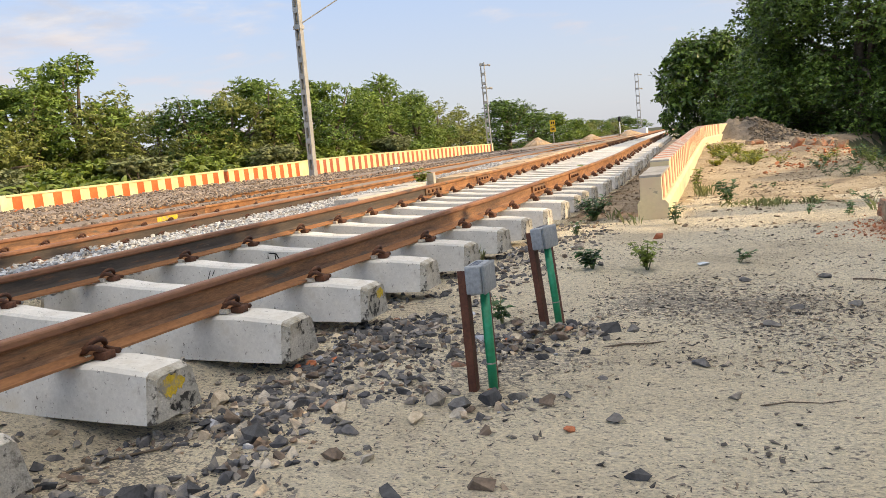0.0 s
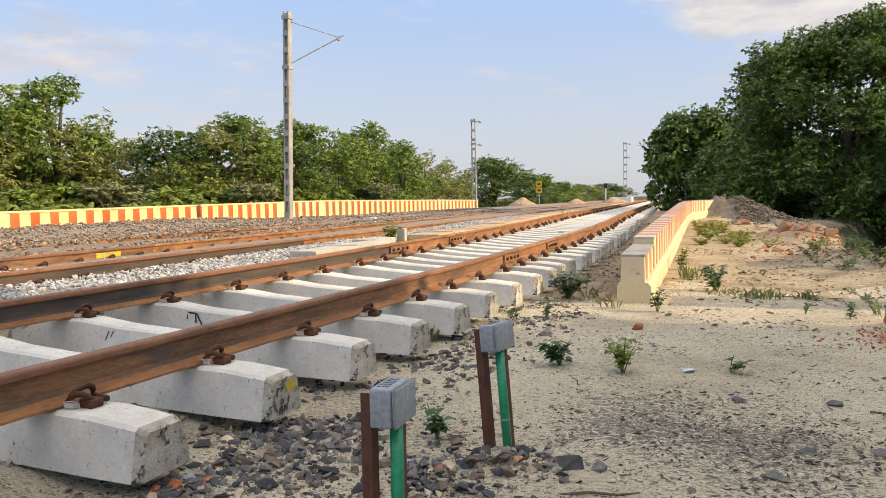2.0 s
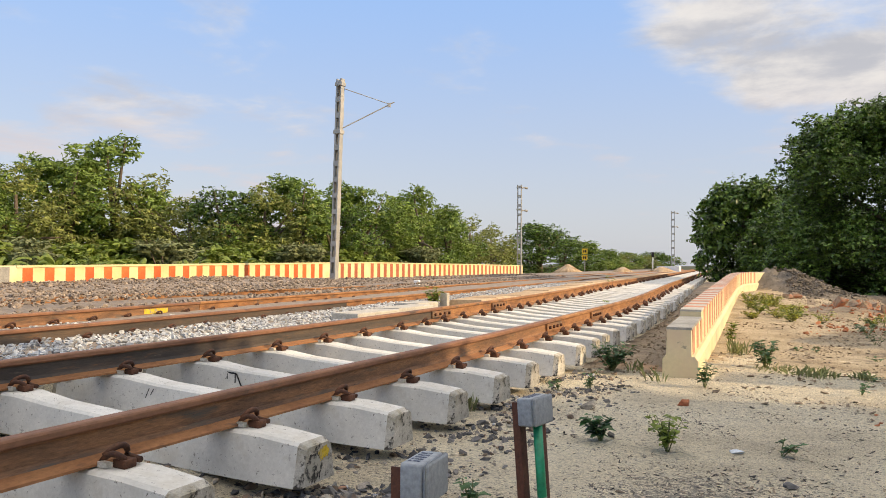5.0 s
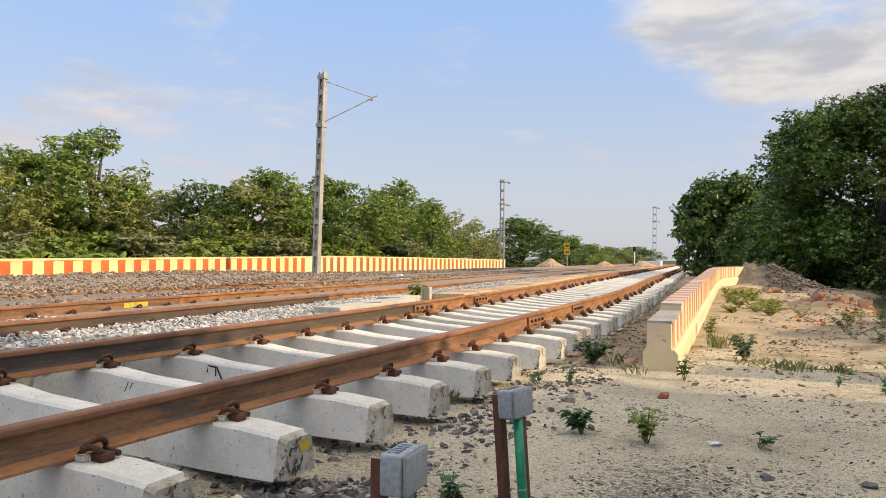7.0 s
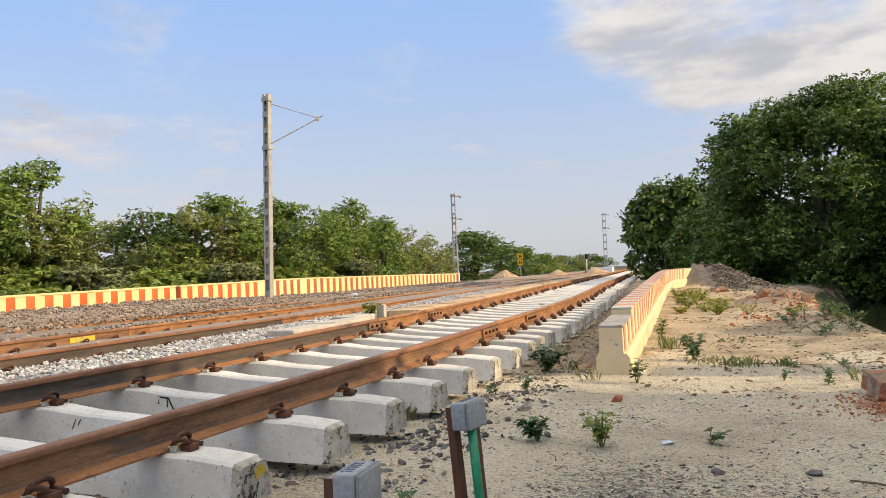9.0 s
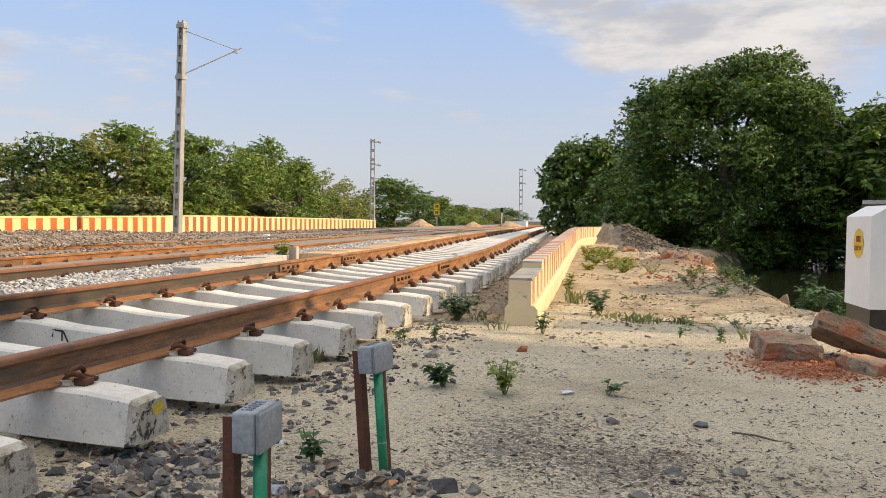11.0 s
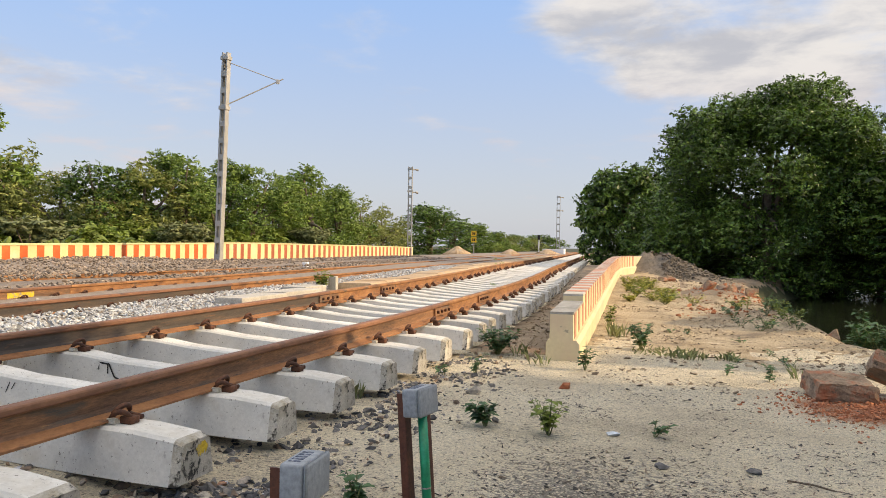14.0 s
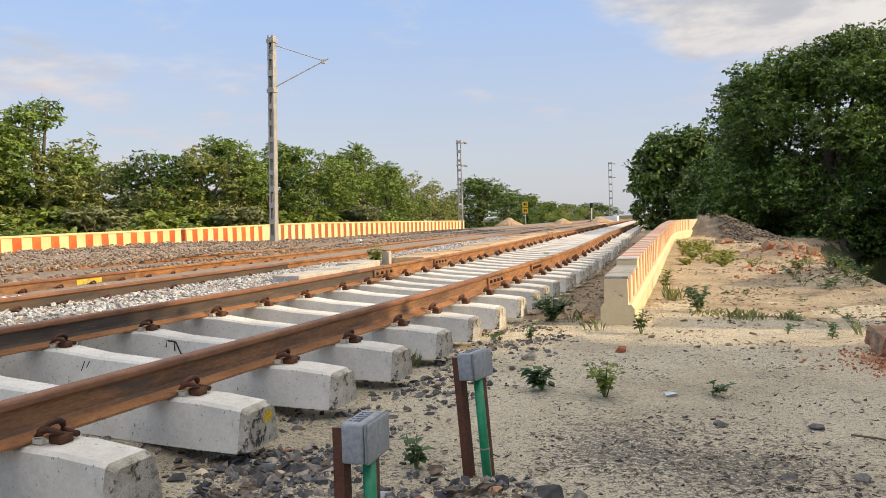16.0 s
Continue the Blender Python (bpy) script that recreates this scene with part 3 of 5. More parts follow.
# ---- sleepers ----
def sleeper_body(bm):
    """Pre-stressed sleeper: wider and taller at the rail seats, waisted and lower in the middle, with a sloping end."""
    rows = []
    for x, wt, wb, zt, zb in ((-1.375, 0.095, 0.135, -0.035, -0.215), (-1.33, 0.105, 0.138, -0.018, -0.222), (-1.10, 0.108, 0.138, 0.0, -0.225), (-0.70, 0.10, 0.136, 0.0, -0.225),
                              (-0.42, 0.088, 0.122, -0.028, -0.225), (0.0, 0.082, 0.115, -0.045, -0.225), (0.42, 0.088, 0.122, -0.028, -0.225),
                              (0.70, 0.10, 0.136, 0.0, -0.225), (1.10, 0.108, 0.138, 0.0, -0.225), (1.33, 0.105, 0.138, -0.018, -0.222), (1.375, 0.095, 0.135, -0.035, -0.215)):
        c = 0.014
        rows.append([bm.verts.new(p) for p in ((x, -wb, zb), (x, -wt - 0.004, zt - c), (x, -wt + c, zt), (x, wt - c, zt), (x, wt + 0.004, zt - c), (x, wb, zb))])
    for a, b in zip(rows, rows[1:]):
        for k in range(6):
            bm.faces.new((a[k], a[(k + 1) % 6], b[(k + 1) % 6], b[k]))
    bm.faces.new(rows[0])
    bm.faces.new(rows[-1][::-1])
    for f in bm.faces:
        xs = [v.co.x for v in f.verts]
        if max(abs(v) for v in xs) > 1.34 and min(abs(v) for v in xs) > 1.32:
            f.material_index = 1


def clip_mesh(bm, side):
    """Elastic rail clip: a sprung steel rod looped over a cast shoulder. side: +1 to the right of the rail."""
    s = side
    add_box(bm, *sorted((s * 0.092, s * 0.158)), -0.030, 0.034, 0.0, 0.036, 0.007)
    pts = [(s * 0.150, 0.058, 0.022), (s * 0.105, 0.066, 0.022)]
    for k in range(9):
        a = math.pi * k / 8
        pts.append((s * (0.066 + 0.030 * math.sin(a)), 0.060 * math.cos(a), 0.032 + 0.052 * math.sin(a)))
    for k in range(1, 7):
        a = math.pi * k / 6
        pts.append((s * (0.075 + 0.062 * (1 - math.cos(a)) / 2), -0.060 - 0.012 * math.sin(a) + 0.055 * k / 6, 0.030 + 0.030 * math.sin(a)))
    add_tube(bm, pts, 0.0135, 7)


def liner_mesh(bm, side):
    add_box(bm, *sorted((side * 0.045, side * 0.092)), -0.062, -0.036, 0.004, 0.026)


def build_sleeper(label, group, mats):
    bm = bmesh.new()
    sleeper_body(bm)
    body = finish(bm, "concrete_sleeper", mats)
    tagged(body, label, "sleeper", group)
    for rx in (-0.874, 0.874):
        for s in (1, -1):
            bm = bmesh.new()
            clip_mesh(bm, s)
            c = part("rail_clip", bm, RUST_DARK, body, "rusty looped spring clip", True)
            c.location = (rx, 0, 0)
            bm = bmesh.new()
            liner_mesh(bm, s)
            part("liner", bm, LINER, c, "pale plastic liner")
    return body


LINER = material("pale_liner", [(0.5, 0.47, 0.4), (0.65, 0.62, 0.55)], 0.7, 20, 4, 80, 0.1, 0.001)
PAINT_Y = material("yellow_chalk_paint", [(0.55, 0.38, 0.03), (0.72, 0.52, 0.05)], 0.9, 14, 6, 90, 0.3, 0.002,
                   stains=[((0.30, 0.28, 0.24), 16, 0.50, 0.60)])
INK = material("black_marker_ink", [(0.012, 0.012, 0.012), (0.03, 0.03, 0.03)], 0.8, 30, 3, 90, 0)


TAR = material("black_tar", [(0.02, 0.019, 0.018), (0.06, 0.056, 0.05)], 0.8, 14, 6, 90, 0.3, 0.002, stains=[((0.38, 0.36, 0.31), 18, 0.47, 0.55)])
RUBBLE = material("old_brick_masonry", [(0.22, 0.155, 0.105), (0.40, 0.30, 0.21)], 0.95, 5, 7, 50, 0.9, 0.015, stains=[((0.38, 0.14, 0.07), 3.5, 0.50, 0.60), ((0.10, 0.08, 0.06), 14, 0.58, 0.66)])
BRICK_BITS = material("crumbled_brick", [(0.33, 0.115, 0.055), (0.48, 0.20, 0.10)], 0.95, 8, 6, 60, 0.5, 0.006, vary=0.4, per_piece=True)
SANDSTONE = material("buff_stone", [(0.44, 0.36, 0.26), (0.58, 0.50, 0.38)], 0.9, 14, 6, 60, 0.4, 0.004, vary=0.15)
STONE_GRIT = material("mixed_grit", [(0.13, 0.12, 0.11), (0.26, 0.235, 0.20)], 0.9, 18, 4, 90, 0.4, 0.002, vary=0.55, per_piece=True,
                      tints=[(0.0, (0.4, 0.4, 0.43)), (0.35, (0.75, 0.72, 0.7)), (0.65, (1.0, 0.85, 0.7)), (0.85, (1.6, 1.5, 1.35))])
LEAF_F = material("leaf_deep_green", [(0.035, 0.10, 0.03), (0.08, 0.17, 0.055)], 0.5, 3, 3, 20, 0, vary=0.35, per_piece=True, leaf=0.25)
LEAF_Y = material("leaf_yellow_green", [(0.24, 0.27, 0.03), (0.42, 0.42, 0.06)], 0.55, 3, 3, 20, 0, vary=0.35, per_piece=True, leaf=0.3)
BLACK_PAINT = material("black_gloss_paint", [(0.015, 0.015, 0.015), (0.03, 0.03, 0.03)], 0.3, 4, 4, 40, 0.05, 0.001)
SIGN_YELLOW = material("yellow_sign_paint", [(0.70, 0.42, 0.02), (0.80, 0.52, 0.03)], 0.5, 4, 4, 40, 0.05, 0.001)
SIGN_RED = material("dark_red_lettering", [(0.22, 0.03, 0.02), (0.28, 0.05, 0.03)], 0.5, 4, 4, 40, 0)
PLASTIC = material("pale_blue_plastic", [(0.45, 0.52, 0.60), (0.60, 0.66, 0.72)], 0.4, 9, 4, 40, 0.1, 0.002)


def yaw_at(line, y):
    return math.degrees(math.atan2(line(y - 0.3) - line(y + 0.3), 0.6))


FIRST = [-0.84, 0.0, 0.842, 1.659, 2.448, 3.294, 4.07, 4.80, 5.62, 6.30, 6.88, 7.55]
rs = random.Random(4)
sleeper = build_sleeper("weathered white concrete sleeper under rusty rails on sand", "concrete sleepers of the nearest track", [CONCRETE, CONCRETE_END])
ys = [-4.2, -3.36, -2.52, -1.68] + FIRST
y = 8.18
while y < 120:
    ys.append(y)
    y += 0.63
sleepers = []
for i, y in enumerate(ys):
    j = rs.uniform(-0.02, 0.02) if i < 13 else rs.uniform(-0.05, 0.05)
    if -2.0 < y < -0.5:
        j = -0.055
    m = pose(centre(y) + 0.03 + j, y, rise(y) + cant(y) / 2, 0, math.degrees(cant(y) / 1.748), yaw_at(centre, y) + rs.uniform(-0.8, 0.8))
    if i == 0:
        sleeper.matrix_basis = m
        sleepers.append(sleeper)
    else:
        sleepers.append(copy_thing(sleeper, m))


def ys_index(y):
    return min(range(len(ys)), key=lambda i: abs(ys[i] - y))


buried = build_sleeper("concrete sleeper buried in ballast with rusty clips showing", "buried concrete sleepers", [CONCRETE, CONCRETE_END])
buried.matrix_basis = pose(centre_b(-3), -3, level_b(0), 0, 0, 4.3)
for k in range(1, 100):
    y = -3 + 0.6 * k
    copy_thing(buried, pose(centre_b(y), y, level_b(y), 0, 0, 4.3))


# joint plates of the nearest track
def fishplate(x, y, side, z, yaw):
    h = holder("fishplate_joint", pose(x, y, z, 0, 0, yaw), label="rusty bolted fishplate joining two rail ends", category="rail joint", group="rail joints")
    for s in (1, -1):
        bm = bmesh.new()
        add_box(bm, *sorted((s * 0.012, s * 0.034)), -0.30, 0.30, 0.040, 0.128, 0.006)
        part("plate", bm, RUST, h)
        for k in range(4):
            bm = bmesh.new()
            yy = -0.225 + 0.15 * k
            add_tube(bm, [(s * 0.03, yy, 0.085), (s * 0.058, yy, 0.085)], 0.020, 6)
            part("bolt", bm, RUST_DARK, h)


for side, joint in ((1, JOINT_R), (-1, JOINT_L), (1, JOINT_R + 2.2), (-1, JOINT_L + 2.3)):
    fishplate(centre(joint) + side * 0.874, joint, side, rise(joint) + 0.006 + (cant(joint) if side < 0 else 0), yaw_at(centre, joint))

# ---- striped walls ----
STRIPE = 0.72


def striped_wall(name, path, z_top, z_base, stripe_mat, label):
    thick = 0.24
    h = holder(name, label=label, category="wall", kind="structure")
    bm = bmesh.new()
    sweep(bm, [(-thick / 2, z_base - z_top), (thick / 2, z_base - z_top), (thick / 2, 0), (-thick / 2, 0)], path)
    part("wall_body", bm, WALL_CREAM, h)
    bm = bmesh.new()
    sweep(bm, [(-thick / 2 - 0.03, 0.003), (thick / 2 + 0.03, 0.003), (thick / 2 + 0.03, 0.06), (-thick / 2 - 0.03, 0.06)], path)
    part("coping", bm, WALL_CREAM, h)
    share = None
    for a, b in zip(path, path[1:]):
        a, b = Vector(a), Vector(b)
        run = (b - a).length
        ang = math.degrees(math.atan2(b.y - a.y, b.x - a.x))
        for k in range(int(run / STRIPE)):
            p = a.lerp(b, (k + 0.5) * STRIPE / run)
            if share is None:
                bm = bmesh.new()
                add_box(bm, -0.16, 0.16, -thick / 2 - 0.006, -thick / 2 + 0.02, z_base - z_top, -0.012)
                s = part("painted_stripe", bm, stripe_mat, h)
                share = s.data
            else:
                s = new("painted_stripe", share)
                s.parent = h
            s.matrix_basis = pose(p.x, p.y, p.z, 0, 0, ang)
    return h


STRIPE = 0.709
striped_wall("wall_west", [(-15.64, 11.38, 0.637), (-16.83, 28.26, 0.802)], 0.70, -0.35, WALL_ORANGE, "low parapet wall painted in orange and cream stripes")
STRIPE = 0.72
striped_wall("wall_west_far", [(-16.83, 28.264, 0.815), (-17.11, 32.20, 0.84), (-17.37, 46.6, 0.78), (-17.30, 57.0, 0.70)], 0.70, -0.35, WALL_BRICK, "long parapet wall with faded red and cream stripes")
end_wall = holder("wall_west_end", pose(-15.64, 11.376, 0.637, 0, 0, 94.1), label="plain cream end of the striped parapet wall with a framed panel", category="wall", kind="structure")
bm = bmesh.new()
add_box(bm, -9.0, -0.002, -0.14, 0.14, -1.2, 0.06, 0.01)
part("wall_body", bm, WALL_CREAM, end_wall)
bm = bmesh.new()
add_box(bm, -4.0, -0.22, -0.155, -0.13, -0.40, 0.02, 0.004)
part("panel_frame", bm, CAP, end_wall, "grey cement frame")
bm = bmesh.new()
add_box(bm, -3.85, -0.52, -0.165, -0.15, -0.36, 0.01, 0.004)
part("panel", bm, KERB, end_wall, "tan panel")


# low wall beside the nearest track
def side_wall():
    h = holder("wall_east", label="low cream wall with red stripes and a stepped end beside the track", category="wall", kind="structure")
    path = [(wall_line(y) + 0.17, y, WALL_Z + 0.019 * (y - 5.72)) for y in [5.72, 7.10] + list(np.arange(8.5, 21.5, 1.5))]
    path += [(x, y, WALL_Z + 0.019 * (min(y, 23.5) - 5.72)) for x, y in ((1.65, 22.0), (1.64, 23.2), (1.69, 24.4), (1.80, 25.6), (1.95, 26.6), (2.20, 27.3))]
    plinth = [(-0.165, -0.35), (0.190, -0.35), (0.185, 0.19), (0.150, 0.232), (-0.140, 0.232), (-0.160, 0.20)]
    bm = bmesh.new()
    sweep(bm, plinth, path)
    part("plinth", bm, WALL_PEACH, h, "cream painted plinth")
    low, high = path[:2], path[1:]
    bm = bmesh.new()
    sweep(bm, [(-0.125, 0.229), (0.120, 0.229), (0.116, 0.50), (-0.118, 0.50)], low)
    part("low_end", bm, WALL_PEACH, h)
    bm = bmesh.new()
    sweep(bm, [(-0.124, 0.498), (0.124, 0.498), (0.122, 0.524), (-0.122, 0.524)], low)
    part("cement_cap", bm, CAP, h, "bare grey cement cap")
    bm = bmesh.new()
    sweep(bm, [(-0.122, 0.229), (0.119, 0.229), (0.117, 0.582), (-0.117, 0.582)], high)
    part("wall_body", bm, WALL_PEACH, h)
    bm = bmesh.new()
    sweep(bm, [(-0.122, 0.580), (0.122, 0.580), (0.120, 0.604), (-0.120, 0.604)], high)
    part("coping", bm, CAP_PALE, h, "pale plastered top")
    # stripes run down the sunlit face and over the top
    pts = [Vector(p) for p in path]
    lens = [(b - a).length for a, b in zip(pts, pts[1:])]
    at = 0.26
    while at < sum(lens) - 0.9:
        i, d = 0, at
        while d > lens[i]:
            d -= lens[i]
            i += 1
        p = pts[i].lerp(pts[i + 1], d / lens[i])
        step = pts[i + 1] - pts[i]
        low_part = i == 0
        bm = bmesh.new()
        add_box(bm, 0.10, 0.1235, -0.12, 0.12, 0.236, 0.497 if low_part else 0.579)
        if not low_part:
            add_box(bm, -0.119, 0.1255, -0.12, 0.12, 0.5845, 0.6065)
        s = part("painted_stripe", bm, WALL_RED, h)
        s.matrix_basis = pose(p.x, p.y, p.z, math.degrees(math.atan2(step.z, step.xy.length)), 0, math.degrees(math.atan2(-step.x, step.y)))
        at += 0.56
    return h


WALL_Z = -0.325
side_wall()

# kerb between the tracks
def kerb_line(y):
    return centre(y) - 1.62


kp = [(kerb_line(y), y, -0.05 + rise(y) + 0.02 * math.sin(y * 1.3)) for y in list(np.arange(9.9, 22, 0.8)) + list(np.arange(22, 62, 3.0))]
h = holder("kerb", label="long low kerb of crumbling sandstone blocks between two tracks", category="kerb", kind="structure")
for i, (a, b) in enumerate(zip(kp, kp[1:])):
    bm = bmesh.new()
    w = 0.02 * math.sin(i * 2.3)
    d = Vector(b) - Vector(a)
    b2 = Vector(a) + d * (1 - 0.008 / d.length)
    sweep(bm, [(-0.42 + w, 0.0), (0.36, 0.0), (0.31, 0.17), (0.24, 0.215 + w * 0.3), (-0.30, 0.21 + w * 0.3), (-0.40, 0.16)], [a, tuple(b2)])
    part("kerb_block", bm, KERB, h)
for x, y0, y1, top in ((-1.86, 6.15, 7.30, 0.175), (-1.90, 7.33, 8.45, 0.185), (-2.25, 8.6, 9.35, 0.19)):
    sl = bmesh.new()
    add_box(sl, -0.20, 0.20, y0, y1, -0.06, top, 0.016, pose(x, 0, 0, 0, 0, 0))
    tagged(finish(sl, "concrete_slab", CAP_PALE), "pale concrete slab lying between the tracks", "slab", "slabs between the tracks")
# ---- catenary masts ----
def mast(x, y, z, height, lean, yaw, bracket, label, w=0.125, dp=0.10, pitch=0.62):
    """Lattice mast: two channels with batten plates, and a bracket."""
    turn = pose(0, 0, 0, 0, 0, 30)
    h = holder("catenary_mast", pose(x, y, z, 0, lean, yaw - 30), label=label, category="mast", group="catenary masts")
    for s in (-1, 1):
        bm = bmesh.new()
        c = [(w, -dp), (w, dp), (w - 0.065, dp), (w - 0.065, dp - 0.012), (w - 0.012, dp - 0.012), (w - 0.012, -dp + 0.012), (w - 0.065, -dp + 0.012), (w - 0.065, -dp)]
        foot, top = ([bm.verts.new((s * u, v, zz)) for u, v in c] for zz in (-0.5, height))
        for i in range(8):
            bm.faces.new((foot[i], foot[(i + 1) % 8], top[(i + 1) % 8], top[i]))
        bm.faces.new(foot[::-1])
        bm.faces.new(top)
        part("channel", bm, GALV, h)
    n = int(height / pitch)
    for k in range(n + 1):
        zz = 0.25 + k * (height - 0.42) / n
        bm = bmesh.new()
        add_box(bm, -w, w, -dp - 0.010, -dp - 0.001, zz - 0.10, zz + 0.10)
        part("batten_plate", bm, GALV, h)
        bm = bmesh.new()
        add_box(bm, -w, w, dp + 0.001, dp + 0.010, zz - 0.10, zz + 0.10)
        part("batten_plate", bm, GALV, h)
    for zz in (height - 0.2, height - 2.0):
        bm = bmesh.new()
        add_box(bm, -w - 0.04, w + 0.04, -dp - 0.03, dp + 0.03, zz - 0.07, zz + 0.07, 0.01)
        part("clamp", bm, GALV, h)
    if bracket:
        bm = bmesh.new()
        add_tube(bm, [(w, 0, height - 0.35), (1.85, 0, height - 0.88)], 0.016, 8)
        bmesh.ops.transform(bm, matrix=turn, verts=bm.verts)
        part("stay_tube", bm, GALV, h, "thin stay tube")
        bm = bmesh.new()
        add_tube(bm, [(w, 0, height - 1.85), (2.05, 0, height - 0.80)], 0.023, 8)
        bmesh.ops.transform(bm, matrix=turn, verts=bm.verts)
        part("bracket_tube", bm, GALV, h, "slanting bracket tube")
        bm = bmesh.new()
        add_box(bm, 1.80, 1.92, -0.04, 0.04, height - 1.0, height - 0.84, 0.01)
        bmesh.ops.transform(bm, matrix=turn, verts=bm.verts)
        part("fitting", bm, GALV, h)
    else:
        for zz in (height - 0.25, height - 2.1):
            bm = bmesh.new()
            add_tube(bm, [(w, 0, zz), (w + 0.28, 0, zz + 0.04)], 0.05, 8)
            add_tube(bm, [(w + 0.28, 0, zz + 0.04), (w + 0.50, 0, zz - 0.02)], 0.085, 8)
            bmesh.ops.transform(bm, matrix=turn, verts=bm.verts)
            part("insulator", bm, CAP, h, "grey insulator")
    return h


mast(-12.44, 22.0, 0.1, 7.65, 1.7, 25, True, "tall grey lattice catenary mast with a bare triangular bracket")
mast(-17.3, 56.5, 0.1, 7.2, 0, 40, False, "distant grey lattice catenary mast beside the striped wall", 0.18, 0.12, 0.80)
mast(-12.15, 103.3, 0.1, 8.0, 0, 35, False, "far grey lattice catenary mast beyond the tracks", 0.24, 0.16, 0.95)


# ---- trees ----
LEAF_E = material("leaf_grey_green", [(0.16, 0.19, 0.075), (0.25, 0.27, 0.12)], 0.65, 1.2, 3, 9, 0, vary=0.4, per_piece=True, leaf=0.25)

def crown_arrays(rng, blobs, leaves, size):
    """Leaf clumps in uneven blobs: small folded quads, thickest near the outside of each blob."""
    vs, fs = [], []
    tot = sum(b[3] ** 2 for b in blobs)
    for bx, by, bz, br in blobs:
        sprays = max(6, int(leaves * br ** 2 / tot / 9))
        for _ in range(sprays):
            d = Vector((rng.gauss(0, 1), rng.gauss(0, 1), rng.gauss(0, 1) * 0.9 + 0.15)).normalized()
            rad = br * (0.60 + 0.36 * rng.random() ** 0.8) * (1 + 0.30 * noise.noise(d * 2.2 + Vector((bx, by, bz))) + 0.22 * noise.noise(d * 5.0 + Vector((by, bz, bx))))
            c = Vector((bx, by, bz)) + Vector((d.x * rad, d.y * rad, d.z * rad * 0.85))
            c += Vector((rng.gauss(0, 1), rng.gauss(0, 1), rng.gauss(0, 0.8))) * size * 0.9
            tilt = (d * 0.7 + Vector((rng.gauss(0, 0.4), rng.gauss(0, 0.4), 0.7))).normalized()
            for _ in range(9):
                a = Vector((rng.gauss(0, 1), rng.gauss(0, 1), rng.gauss(0, 0.5) - 0.45)).normalized()
                p = c + a * size * rng.uniform(0.7, 1.6)
                nrm = (tilt + Vector((rng.gauss(0, 0.35), rng.gauss(0, 0.35), rng.gauss(0, 0.3)))).normalized()
                b = a.cross(nrm)
                if b.length < 1e-3:
                    continue
                b.normalize()
                s = size * rng.uniform(0.6, 1.35)
                i = len(vs)
                vs += [tuple(p - a * s), tuple(p + b * s * 0.42), tuple(p + a * s), tuple(p - b * s * 0.42)]
                fs.append((i, i + 1, i + 2, i + 3))
    return vs, fs


def build_tree(name, rng, height, spread, leaves, size, leaf_mat, low=0.25, blobs_n=11, label="", trunk=True, dome=False):
    h = holder(name, label=label, category="tree", group="trees along the line")
    blobs = []
    for k in range(blobs_n):
        a = rng.uniform(0, 2 * math.pi)
        q = rng.random()
        zz = height * (low + (0.90 - low) * q)
        wide = spread * (1.0 - 0.75 * max(0, q - 0.35) ** 1.3) * rng.uniform(0.25, 0.75)
        blobs.append((math.cos(a) * wide, math.sin(a) * wide, zz, spread * rng.uniform(0.17, 0.36)))
    blobs.append((0, 0, height * 0.88, spread * 0.24))
    if dome:
        # billows over a broad crown with a lower shoulder on its left, and a filled heart
        ridge = ((-1.0, 0.50), (-0.87, 0.72), (-0.68, 0.86), (-0.2, 0.93), (0.33, 1.0), (0.60, 0.91), (0.85, 0.78), (1.02, 0.55))

        def crest(u):
            for (u0, h0), (u1, h1) in zip(ridge, ridge[1:]):
                if u <= u1:
                    return h0 + (h1 - h0) * max(0.0, u - u0) / (u1 - u0)
            return ridge[-1][1]

        blobs = []
        while len(blobs) < blobs_n:
            u, v = rng.uniform(-1.0, 1.0), rng.uniform(-1.0, 1.0)
            if u * u + v * v > 1:
                continue
            r = spread * rng.uniform(0.10, 0.25)
            out = math.hypot(u, v)
            zz = height * crest(u) * math.sqrt(1 - 0.55 * v * v) * rng.uniform(0.88, 1.03) - r * 0.85
            if out > 0.55 and rng.random() < 0.6:
                zz = rng.uniform(height * low, zz)
            blobs.append((u * (spread - r * 0.8), v * (spread - r * 0.8) * 0.9, zz, r))
        for k in range(14):
            u = -0.75 + 1.5 * k / 13
            blobs.append((u * spread, rng.gauss(0, 0.15) * spread, height * crest(u) * (0.28 + 0.36 * (k % 3) / 2), spread * 0.26))
    vs, fs = crown_arrays(rng, blobs, leaves, size)
    top = max(v[2] for v in vs)
    vs = [(v[0], v[1], v[2] * height / top) for v in vs]
    from_arrays("crown", vs, fs, leaf_mat, h)
    bm = bmesh.new()
    r = height * 0.028
    add_tube(bm, [(0, 0, -0.6), (0.04, 0.02, height * 0.15), (-0.05, 0.06, height * 0.35), (0.05, 0, height * 0.7)], [r * 1.5, r * 1.1, r * 0.85, r * 0.35], 9)
    for bx, by, bz, br in blobs[:8]:
        z0 = height * rng.uniform(0.18, 0.4)
        mid = Vector((bx * 0.5, by * 0.5, (z0 + bz) / 2 + 0.05 * height))
        add_tube(bm, [(0, 0.02, z0), mid, (bx * 0.95, by * 0.95, bz + br * 0.4)], [r * 0.6, r * 0.4, r * 0.1], 6)
    part("trunk", bm, BARK, h, smooth_faces=True)
    return h


EYE_X, EYE_Y = 3.49, -2.2
tr = random.Random(11)
